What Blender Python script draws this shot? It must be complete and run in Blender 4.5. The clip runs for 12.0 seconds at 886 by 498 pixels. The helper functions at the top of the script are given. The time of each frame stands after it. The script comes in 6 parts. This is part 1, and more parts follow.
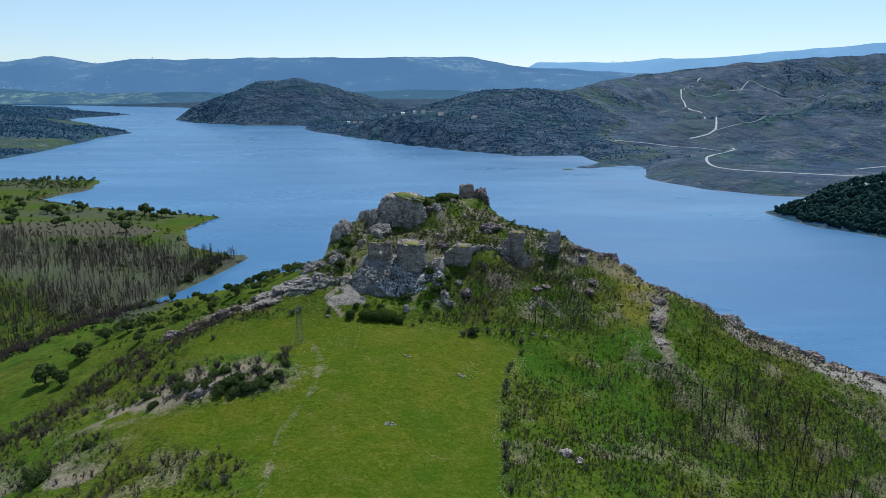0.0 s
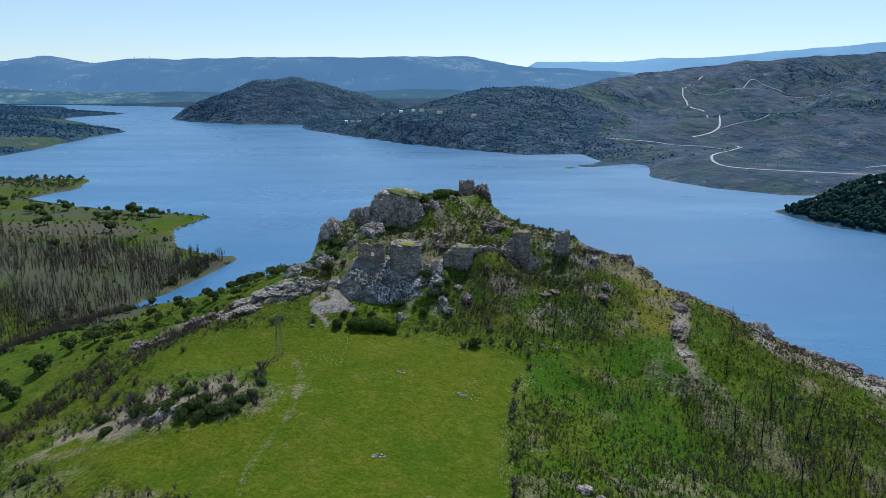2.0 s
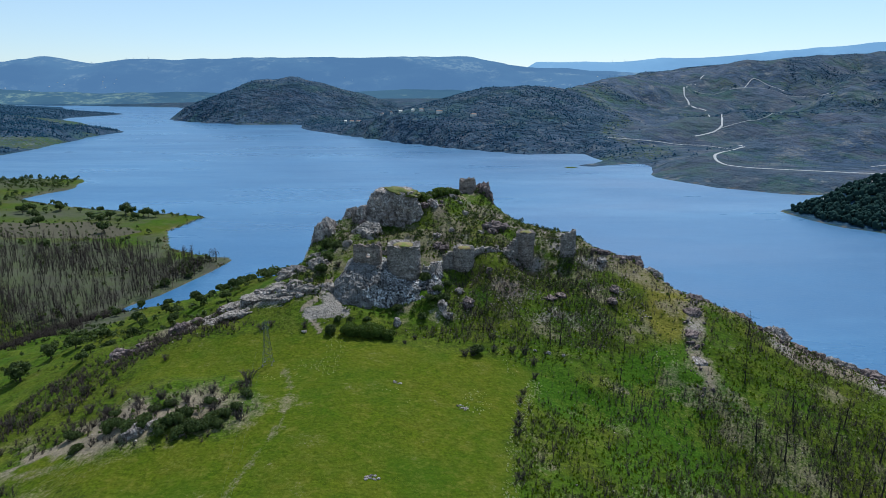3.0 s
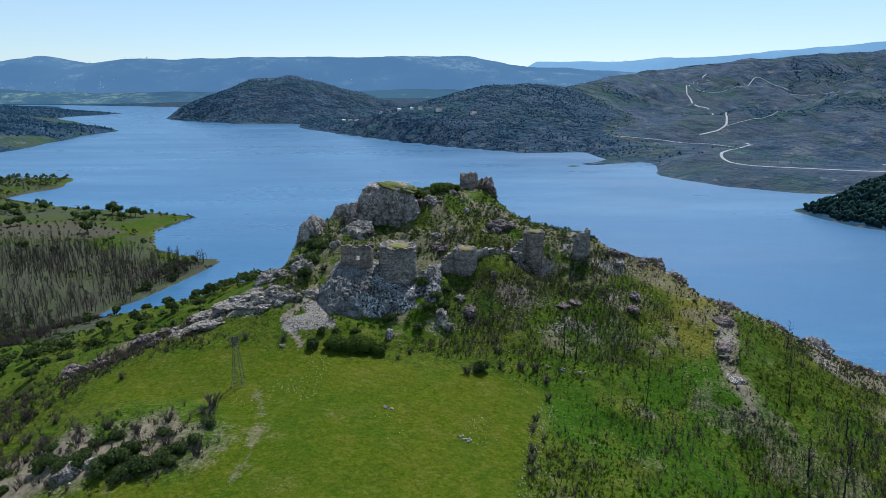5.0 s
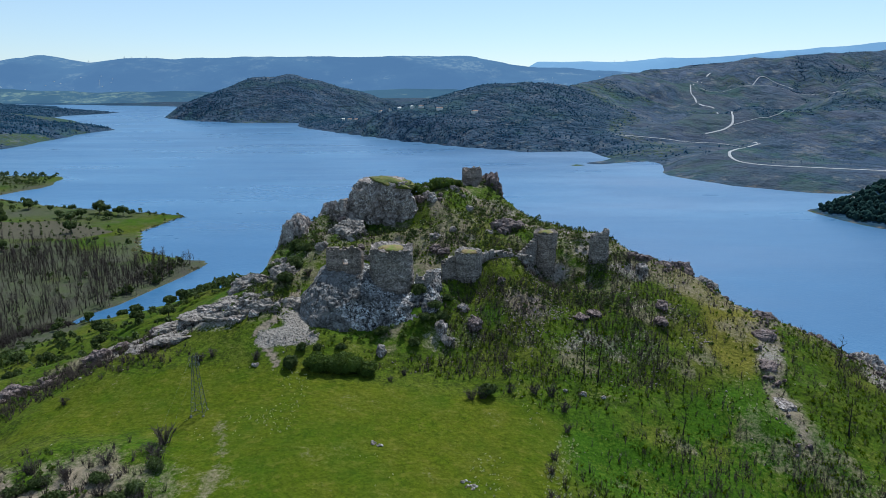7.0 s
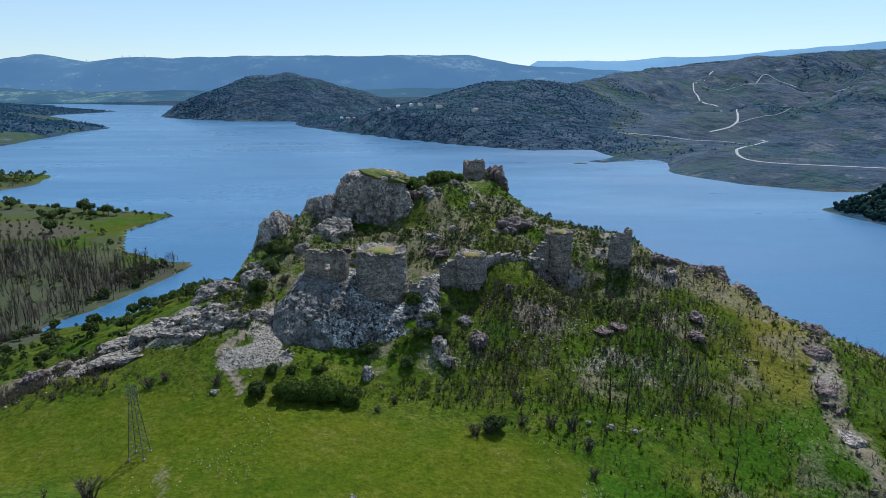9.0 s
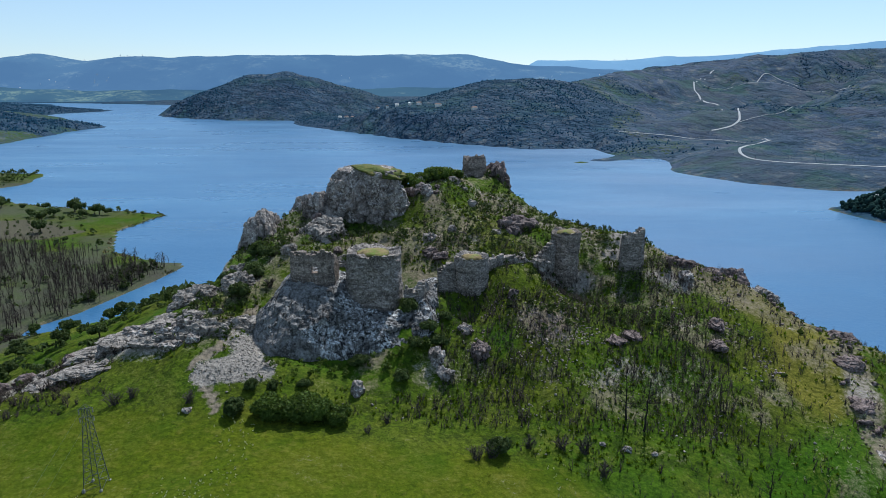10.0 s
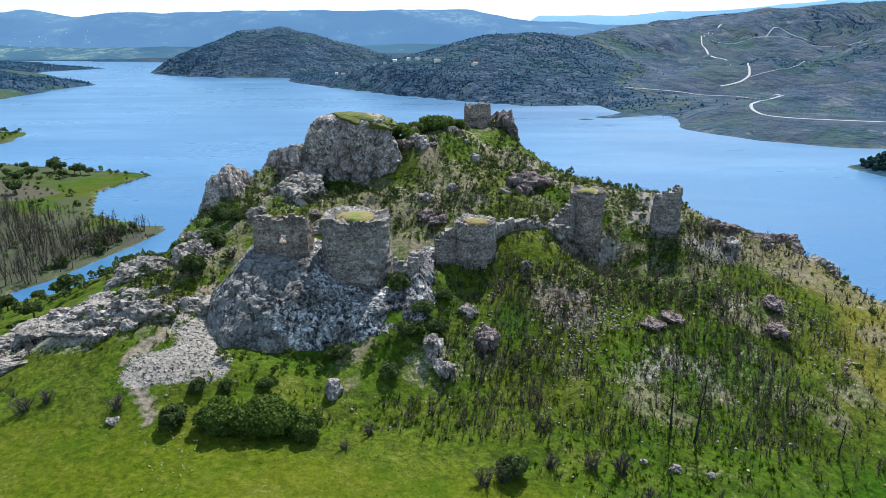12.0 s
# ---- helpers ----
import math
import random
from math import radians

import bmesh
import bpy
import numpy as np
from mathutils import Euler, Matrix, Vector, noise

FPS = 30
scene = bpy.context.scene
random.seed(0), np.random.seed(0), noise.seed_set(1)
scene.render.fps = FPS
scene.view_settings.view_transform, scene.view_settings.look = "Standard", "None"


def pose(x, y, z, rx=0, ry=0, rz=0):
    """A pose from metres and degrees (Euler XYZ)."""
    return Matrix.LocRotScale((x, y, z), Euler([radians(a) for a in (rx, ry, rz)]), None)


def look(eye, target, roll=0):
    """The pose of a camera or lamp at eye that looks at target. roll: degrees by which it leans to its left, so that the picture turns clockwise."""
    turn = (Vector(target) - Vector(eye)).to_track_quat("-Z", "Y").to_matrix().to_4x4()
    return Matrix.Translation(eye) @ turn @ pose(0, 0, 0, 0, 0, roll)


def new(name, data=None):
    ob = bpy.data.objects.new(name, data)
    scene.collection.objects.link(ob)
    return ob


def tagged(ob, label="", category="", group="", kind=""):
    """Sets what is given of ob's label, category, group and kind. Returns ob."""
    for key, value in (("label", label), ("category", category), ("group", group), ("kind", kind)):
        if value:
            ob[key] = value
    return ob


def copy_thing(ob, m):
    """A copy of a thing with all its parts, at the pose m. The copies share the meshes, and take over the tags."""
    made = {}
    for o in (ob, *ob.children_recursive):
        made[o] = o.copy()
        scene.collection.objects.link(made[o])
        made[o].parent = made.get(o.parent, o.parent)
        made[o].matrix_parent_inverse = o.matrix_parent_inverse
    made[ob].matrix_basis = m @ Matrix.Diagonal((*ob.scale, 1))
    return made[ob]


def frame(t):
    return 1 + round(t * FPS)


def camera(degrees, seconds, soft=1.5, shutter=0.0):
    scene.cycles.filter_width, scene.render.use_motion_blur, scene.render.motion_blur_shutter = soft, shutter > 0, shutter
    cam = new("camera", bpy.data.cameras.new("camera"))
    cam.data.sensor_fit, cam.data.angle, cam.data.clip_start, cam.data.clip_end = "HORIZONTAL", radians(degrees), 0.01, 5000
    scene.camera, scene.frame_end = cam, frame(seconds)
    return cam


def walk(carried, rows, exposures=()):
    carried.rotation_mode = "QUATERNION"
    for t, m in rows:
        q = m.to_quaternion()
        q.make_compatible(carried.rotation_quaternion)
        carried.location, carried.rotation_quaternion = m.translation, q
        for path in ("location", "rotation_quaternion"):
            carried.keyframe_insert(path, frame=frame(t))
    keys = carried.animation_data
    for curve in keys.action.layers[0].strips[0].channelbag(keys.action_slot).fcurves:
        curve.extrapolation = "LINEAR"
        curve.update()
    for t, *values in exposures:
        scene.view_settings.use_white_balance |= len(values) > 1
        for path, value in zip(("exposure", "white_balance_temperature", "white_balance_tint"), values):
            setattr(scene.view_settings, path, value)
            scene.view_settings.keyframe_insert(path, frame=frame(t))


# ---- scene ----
cam = camera(69.5, 12.0, soft=0.75)
METRES, EYE, TILT, LEAN, TURN = 125.0, 117.5, -14.65, 0.0, 0.0
ROWS = [
    (0.0, 0.0, 0.0, 0.0, 0.0, -0.0, -0.0),
    (0.5, 0.0007, 0.0404, 0.0008, -0.04, -0.01, -0.04),
    (1.0, 0.0012, 0.0812, 0.0013, -0.06, -0.0, -0.02),
    (1.5, 0.0017, 0.1226, 0.0017, -0.08, 0.0, -0.02),
    (2.0, 0.002, 0.1646, 0.0023, -0.09, 0.03, 0.03),
    (2.5, 0.0025, 0.2065, 0.0031, -0.08, 0.06, 0.06),
    (3.0, 0.0028, 0.2486, 0.0036, -0.09, 0.08, 0.09),
    (5.0, 0.0045, 0.4161, 0.0062, -0.12, 0.12, 0.11),
    (5.5, 0.0046, 0.4579, 0.0074, -0.12, 0.14, 0.1),
    (6.0, 0.0049, 0.4995, 0.0082, -0.13, 0.16, 0.09),
    (6.5, 0.0054, 0.5412, 0.0092, -0.1, 0.18, 0.06),
    (7.0, 0.0056, 0.5824, 0.0102, -0.07, 0.18, 0.02),
    (9.0, 0.0076, 0.7483, 0.0149, -0.1, 0.18, 0.02),
    (9.5, 0.0085, 0.7887, 0.0163, -0.12, 0.17, 0.03),
    (10.0, 0.0094, 0.8306, 0.0178, -0.17, 0.16, 0.03),
    (10.5, 0.0101, 0.8727, 0.0189, -0.18, -0.16, 0.07),
    (11.0, 0.0108, 0.915, 0.0197, -0.19, -0.85, 0.09),
    (11.5, 0.0116, 0.9571, 0.0207, -0.19, -2.1, 0.12),
    (12.0, 0.0123, 0.9997, 0.0216, -0.18, -3.38, 0.16),
]
walk(cam, [(t, pose(0, 0, EYE, TILT, LEAN, TURN) @ pose(METRES * x, METRES * y, METRES * z, 90 + pitch, roll, yaw)) for t, x, y, z, yaw, pitch, roll in ROWS],
     exposures=[(0.0, 0.15, 5900, 10), (10.0, 0.15, 5900, 10), (10.6, 0.24, 5900, 10), (11.3, 0.5, 5980, 10), (12.0, 0.8, 6130, 10)])

# ---- light: clear spring day, sun high ahead and a little to the right ----
SUN_ELEVATION, SUN_AZIMUTH = radians(52), radians(18)
world = bpy.data.worlds.new("sky")
scene.world = world
world.use_nodes = True
wn = world.node_tree
wn.nodes.clear()
sky = wn.nodes.new("ShaderNodeTexSky")
sky.sky_type, sky.sun_disc = "NISHITA", False
sky.sun_elevation, sky.sun_rotation = SUN_ELEVATION, SUN_AZIMUTH
sky.altitude, sky.air_density, sky.dust_density, sky.ozone_density = 300, 1.0, 0.1, 3.5
wb = wn.nodes.new("ShaderNodeBackground")
wb.inputs["Strength"].default_value = 0.096
wo = wn.nodes.new("ShaderNodeOutputWorld")
haze = wn.nodes.new("ShaderNodeMix")
haze.data_type = "RGBA"
haze.inputs[0].default_value = 0.35
haze.inputs[7].default_value = (6.0, 8.0, 9.2, 1.0)
wn.links.new(sky.outputs["Color"], haze.inputs[6])
wn.links.new(haze.outputs[2], wb.inputs["Color"])
wn.links.new(wb.outputs["Background"], wo.inputs["Surface"])
lamp = bpy.data.lights.new("sun", "SUN")
lamp.energy, lamp.angle, lamp.color = 4.8, radians(0.6), (1.0, 0.95, 0.86)
sun = new("sun", lamp)
toward = Vector((math.sin(SUN_AZIMUTH) * math.cos(SUN_ELEVATION), math.cos(SUN_AZIMUTH) * math.cos(SUN_ELEVATION), math.sin(SUN_ELEVATION)))
sun.matrix_world = look(toward * 300, (0, 0, 0))
scene.view_settings.exposure = 0.0

# ---- materials ----
def material(name):
    m = bpy.data.materials.new(name)
    m.use_nodes = True
    nt = m.node_tree
    return m, nt, nt.nodes["Principled BSDF"]


def node(nt, kind, **settings):
    n = nt.nodes.new(kind)
    for key, value in settings.items():
        n.inputs[key].default_value = value
    return n


def coords(nt, kind="Object"):
    return nt.nodes.new("ShaderNodeTexCoord").outputs[kind]


def noise_fac(nt, vec, scale, detail=4.0, rough=0.6, low=0.3, high=0.7):
    n = node(nt, "ShaderNodeTexNoise", Scale=scale, Detail=detail, Roughness=rough)
    nt.links.new(vec, n.inputs["Vector"])
    r = nt.nodes.new("ShaderNodeMapRange")
    r.inputs["From Min"].default_value, r.inputs["From Max"].default_value = low, high
    nt.links.new(n.outputs["Fac"], r.inputs["Value"])
    return r.outputs["Result"]


def mixed(nt, fac, a, b, blend="MIX"):
    n = nt.nodes.new("ShaderNodeMix")
    n.data_type, n.blend_type = "RGBA", blend
    for socket, value in ((n.inputs[0], fac), (n.inputs[6], a), (n.inputs[7], b)):
        if isinstance(value, tuple):
            socket.default_value = (*value, 1.0)
        elif isinstance(value, (int, float)):
            socket.default_value = value
        else:
            nt.links.new(value, socket)
    return n.outputs[2]


def maths(nt, op, a, b=0.0):
    n = nt.nodes.new("ShaderNodeMath")
    n.operation = op
    for socket, value in ((n.inputs[0], a), (n.inputs[1], b)):
        if isinstance(value, (int, float)):
            socket.default_value = value
        else:
            nt.links.new(value, socket)
    return n.outputs[0]


def attribute(nt, name):
    n = nt.nodes.new("ShaderNodeAttribute")
    n.attribute_name = name
    return n.outputs["Fac"]


def relief(nt, bsdf, height, strength, distance):
    b = nt.nodes.new("ShaderNodeBump")
    b.inputs["Strength"].default_value, b.inputs["Distance"].default_value = strength, distance
    nt.links.new(height, b.inputs["Height"])
    nt.links.new(b.outputs["Normal"], bsdf.inputs["Normal"])


def speckled(name, dark, light, scale, rough=0.9, bump=0.5, depth=0.1, third=None, third_scale=1.0, by="Object", spread=0.0, gloss=0.15):
    """A rough natural surface: two tones of grain, a third tone in larger patches, relief."""
    m, nt, bsdf = material(name)
    vec = coords(nt, by)
    grain = noise_fac(nt, vec, scale, 6, 0.7)
    colour = mixed(nt, grain, dark, light)
    if third:
        colour = mixed(nt, noise_fac(nt, vec, third_scale, 4, 0.6, 0.45, 0.65), colour, third)
    if spread:
        info = nt.nodes.new("ShaderNodeObjectInfo")
        island = nt.nodes.new("ShaderNodeNewGeometry")
        value = maths(nt, "ADD", maths(nt, "MULTIPLY", info.outputs["Random"], spread * 0.5), maths(nt, "MULTIPLY", island.outputs["Random Per Island"], spread))
        hsv = nt.nodes.new("ShaderNodeHueSaturation")
        nt.links.new(maths(nt, "ADD", value, 1.0 - spread * 0.75), hsv.inputs["Value"])
        nt.links.new(colour, hsv.inputs["Color"])
        colour = hsv.outputs["Color"]
    nt.links.new(colour, bsdf.inputs["Base Color"])
    bsdf.inputs["Roughness"].default_value = rough
    bsdf.inputs["Specular IOR Level"].default_value = gloss
    if bump:
        relief(nt, bsdf, noise_fac(nt, vec, scale, 2, 0.5), bump, depth)
    return m


def threshold(nt, value, low, high):
    r = nt.nodes.new("ShaderNodeMapRange")
    r.inputs["From Min"].default_value, r.inputs["From Max"].default_value = low, high
    nt.links.new(value, r.inputs["Value"])
    return r.outputs["Result"]


def stretched(nt, vec, scale):
    m = nt.nodes.new("ShaderNodeMapping")
    m.inputs["Scale"].default_value = scale
    nt.links.new(vec, m.inputs["Vector"])
    return m.outputs["Vector"]


def rock_material(name, dark, light, stain, white=None, mottle=None):
    """Weathered rock: grain, dark lichen, cracks, water streaks, pale lichen."""
    m, nt, bsdf = material(name)
    vec = coords(nt)
    grain = noise_fac(nt, vec, 1.5, 8, 0.82, 0.36, 0.64)
    colour = mixed(nt, grain, dark, light)
    colour = mixed(nt, maths(nt, "MULTIPLY", noise_fac(nt, vec, 0.33, 6, 0.7, 0.48, 0.6), 0.75), colour, stain)
    streaks = noise_fac(nt, stretched(nt, vec, (1.0, 1.0, 0.16)), 0.9, 6, 0.75, 0.5, 0.62)
    colour = mixed(nt, maths(nt, "MULTIPLY", streaks, 0.6), colour, tuple(0.4 * c for c in dark))
    specks = noise_fac(nt, vec, 2.6, 6, 0.8, 0.53, 0.58)
    colour = mixed(nt, maths(nt, "MULTIPLY", specks, 0.5), colour, tuple(0.25 * c for c in dark))
    if mottle:
        blots = noise_fac(nt, stretched(nt, vec, (1.0, 1.0, 0.75)), 1.15, 7, 0.85, 0.5, 0.53)
        axes = nt.nodes.new("ShaderNodeSeparateXYZ")
        nt.links.new(vec, axes.inputs["Vector"])
        east = threshold(nt, axes.outputs["X"], -27.0, -14.0)
        where = threshold(nt, maths(nt, "ADD", east, noise_fac(nt, vec, 0.16, 4, 0.6, 0.3, 0.7)), 0.75, 1.15)
        colour = mixed(nt, maths(nt, "MULTIPLY", blots, where), colour, mottle)
    if white:
        pale = maths(nt, "MULTIPLY", noise_fac(nt, vec, 0.2, 4, 0.6, 0.45, 0.56), noise_fac(nt, vec, 1.7, 7, 0.85, 0.5, 0.55))
        if mottle:
            pale = maths(nt, "MULTIPLY", pale, where)
        colour = mixed(nt, pale, colour, white)
    vor = node(nt, "ShaderNodeTexVoronoi", Scale=0.4)
    vor.feature = "DISTANCE_TO_EDGE"
    warp = node(nt, "ShaderNodeTexNoise", Scale=0.5, Detail=6.0, Roughness=0.7)
    nt.links.new(vec, warp.inputs["Vector"])
    nt.links.new(mixed(nt, 1.0, stretched(nt, vec, (1.0, 1.0, 0.6)), mixed(nt, 1.0, warp.outputs["Color"], (3.0, 3.0, 3.0), "MULTIPLY"), "ADD"), vor.inputs["Vector"])
    crack = threshold(nt, vor.outputs["Distance"], 0.0, 0.045)
    colour = mixed(nt, maths(nt, "MULTIPLY", maths(nt, "SUBTRACT", 1.0, crack), 0.75), colour, tuple(0.22 * c for c in dark))
    nt.links.new(colour, bsdf.inputs["Base Color"])
    bsdf.inputs["Roughness"].default_value = 0.92
    bsdf.inputs["Specular IOR Level"].default_value = 0.15
    relief(nt, bsdf, maths(nt, "ADD", maths(nt, "MULTIPLY", crack, 0.4), noise_fac(nt, vec, 1.1, 3, 0.55)), 0.9, 0.3)
    return m


def masonry_material(name, dark, light, mortar):
    """Rubble masonry in rough courses of small stones, weathered in patches and streaks."""
    m, nt, bsdf = material(name)
    vec = coords(nt)
    warp = node(nt, "ShaderNodeTexNoise", Scale=0.8, Detail=4.0)
    nt.links.new(vec, warp.inputs["Vector"])
    bent = mixed(nt, 1.0, stretched(nt, vec, (2.3, 2.3, 4.2)), mixed(nt, 1.0, warp.outputs["Color"], (0.9, 0.9, 0.9), "MULTIPLY"), "ADD")
    vor = node(nt, "ShaderNodeTexVoronoi", Scale=1.0, Randomness=0.9)
    vor.feature = "DISTANCE_TO_EDGE"
    cell = node(nt, "ShaderNodeTexVoronoi", Scale=1.0, Randomness=0.9)
    for v in (vor, cell):
        nt.links.new(bent, v.inputs["Vector"])
    joint = threshold(nt, vor.outputs["Distance"], 0.0, 0.13)
    grey = nt.nodes.new("ShaderNodeSeparateColor")
    nt.links.new(cell.outputs["Color"], grey.inputs["Color"])
    colour = mixed(nt, grey.outputs["Red"], dark, light)
    colour = mixed(nt, maths(nt, "MULTIPLY", maths(nt, "SUBTRACT", 1.0, joint), 0.6), colour, mortar)
    bands = noise_fac(nt, stretched(nt, vec, (0.12, 0.12, 1.0)), 0.9, 5, 0.65, 0.48, 0.62)
    colour = mixed(nt, maths(nt, "MULTIPLY", bands, 0.75), colour, tuple(0.42 * c for c in dark))
    colour = mixed(nt, maths(nt, "MULTIPLY", noise_fac(nt, vec, 0.5, 7, 0.75, 0.48, 0.6), 0.6), colour, tuple(0.42 * c for c in dark))
    colour = mixed(nt, maths(nt, "MULTIPLY", noise_fac(nt, vec, 1.8, 7, 0.85, 0.52, 0.57), 0.7), colour, tuple(0.3 * c for c in dark))
    colour = mixed(nt, maths(nt, "MULTIPLY", noise_fac(nt, vec, 3.5, 6, 0.8, 0.53, 0.6), 0.6), colour, tuple(1.15 * c for c in light))
    nt.links.new(colour, bsdf.inputs["Base Color"])
    bsdf.inputs["Roughness"].default_value = 0.95
    bsdf.inputs["Specular IOR Level"].default_value = 0.15
    relief(nt, bsdf, maths(nt, "ADD", maths(nt, "MULTIPLY", joint, 0.5), noise_fac(nt, vec, 1.6, 3, 0.55)), 0.9, 0.14)
    return m


def leaf_material(name, dark, light, spread=0.6, lit=0.35, gloss=0.1):
    """Leaves and blades: thin, so that part of the light shines through them."""
    m = speckled(name, dark, light, 3.0, rough=0.7, bump=0.0, spread=spread, gloss=gloss)
    nt = m.node_tree
    bsdf = nt.nodes["Principled BSDF"]
    if lit:
        through_leaf = nt.nodes.new("ShaderNodeBsdfTranslucent")
        hsv = nt.nodes.new("ShaderNodeHueSaturation")
        hsv.inputs["Hue"].default_value, hsv.inputs["Saturation"].default_value, hsv.inputs["Value"].default_value = 0.485, 1.1, 1.25
        nt.links.new(bsdf.inputs["Base Color"].links[0].from_socket, hsv.inputs["Color"])
        nt.links.new(hsv.outputs["Color"], through_leaf.inputs["Color"])
        both = nt.nodes.new("ShaderNodeMixShader")
        both.inputs["Fac"].default_value = lit
        nt.links.new(bsdf.outputs["BSDF"], both.inputs[1])
        nt.links.new(through_leaf.outputs["BSDF"], both.inputs[2])
        nt.links.new(both.outputs["Shader"], nt.nodes["Material Output"].inputs["Surface"])
    return m


ROCK = rock_material("grey_rock", (0.165, 0.142, 0.128), (0.42, 0.372, 0.342), (0.145, 0.12, 0.108), (0.52, 0.485, 0.45))
ROCK_PALE = rock_material("pale_rock", (0.17, 0.152, 0.135), (0.4, 0.362, 0.325), (0.15, 0.13, 0.112))
ROCK_SLAB = rock_material("lichened_rock", (0.115, 0.114, 0.114), (0.275, 0.272, 0.27), (0.13, 0.122, 0.115), (0.56, 0.57, 0.58), (0.014, 0.014, 0.016))
ROCK_RED = rock_material("reddish_rock", (0.115, 0.087, 0.082), (0.3, 0.24, 0.225), (0.1, 0.075, 0.07))
MASONRY = masonry_material("rubble_masonry", (0.18, 0.157, 0.14), (0.45, 0.4, 0.36), (0.115, 0.1, 0.088))
MASONRY_WARM = masonry_material("warm_rubble_masonry", (0.19, 0.156, 0.135), (0.45, 0.38, 0.33), (0.125, 0.104, 0.09))
DRY_GRASS = speckled("dry_grass", (0.12, 0.092, 0.042), (0.25, 0.19, 0.09), 2.5, third=(0.12, 0.16, 0.03), third_scale=0.6)
LEAF = leaf_material("evergreen_leaf", (0.035, 0.065, 0.012), (0.085, 0.13, 0.025))
LEAF_DARK = leaf_material("dark_leaf", (0.03, 0.05, 0.016), (0.07, 0.10, 0.03))
# Far trees: the blue of distant haze is mixed into the base colour.
TREE_HAZED = leaf_material("hazed_far_tree", (0.011, 0.036, 0.068), (0.021, 0.054, 0.088), 0.2, 0.0, 0.0)
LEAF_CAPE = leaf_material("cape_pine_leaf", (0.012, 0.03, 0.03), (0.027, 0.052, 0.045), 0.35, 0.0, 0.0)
CHAR = speckled("charred_wood", (0.013, 0.012, 0.011), (0.042, 0.037, 0.034), 4.0, rough=1.0, spread=0.7)
CHAR.node_tree.nodes["Principled BSDF"].inputs["Specular IOR Level"].default_value = 0.05
TWIG = speckled("burnt_twig", (0.032, 0.027, 0.024), (0.09, 0.076, 0.068), 3.0, spread=0.6)
SCRUB_BROWN = speckled("burnt_brush", (0.014, 0.012, 0.01), (0.046, 0.039, 0.033), 3.0, rough=1.0, spread=0.7)
BARK = speckled("bark", (0.05, 0.04, 0.03), (0.12, 0.10, 0.08), 5.0)
STEEL = speckled("galvanised_steel", (0.07, 0.085, 0.075), (0.13, 0.15, 0.135), 3.0, rough=0.55, bump=0.1)
STEEL.node_tree.nodes["Principled BSDF"].inputs["Metallic"].default_value = 0.5
CONCRETE = speckled("concrete", (0.2, 0.2, 0.18), (0.3, 0.29, 0.27), 3.0)
# Distant dirt roads, paled to blue-grey in the colour itself as if through haze.
TRACK_HAZED = speckled("hazed_dirt_track", (0.26, 0.27, 0.28), (0.38, 0.39, 0.4), 0.3, bump=0.0)
PLASTER = speckled("white_plaster", (0.6, 0.58, 0.54), (0.75, 0.73, 0.7), 0.8)
# Clay red with the dulling of distant haze worked into the colour.
ROOF_HAZED = speckled("hazed_clay_roof", (0.24, 0.16, 0.13), (0.34, 0.23, 0.19), 0.8)
STONE = speckled("loose_stone", (0.13, 0.118, 0.1), (0.33, 0.3, 0.262), 2.0, spread=0.6)
STONE_PINK = speckled("pinkish_stone", (0.17, 0.135, 0.122), (0.33, 0.275, 0.255), 2.0, spread=0.5)
FLOWER = leaf_material("pale_flowering_herb", (0.24, 0.28, 0.11), (0.45, 0.46, 0.28), 0.5)
HERB = leaf_material("fresh_herb", (0.024, 0.06, 0.005), (0.08, 0.118, 0.012), 0.8, 0.35)
MEADOW_GRASS = leaf_material("meadow_grass", (0.06, 0.1, 0.006), (0.15, 0.168, 0.018), 0.7, 0.35)
STEM_GREY = speckled("ashen_stem", (0.12, 0.102, 0.086), (0.27, 0.235, 0.2), 3.0, spread=0.5)

HERB_TURF = speckled("turf", (0.035, 0.06, 0.01), (0.1, 0.115, 0.025), 1.6, third=(0.14, 0.12, 0.035), third_scale=0.4, bump=0.8, depth=0.2)


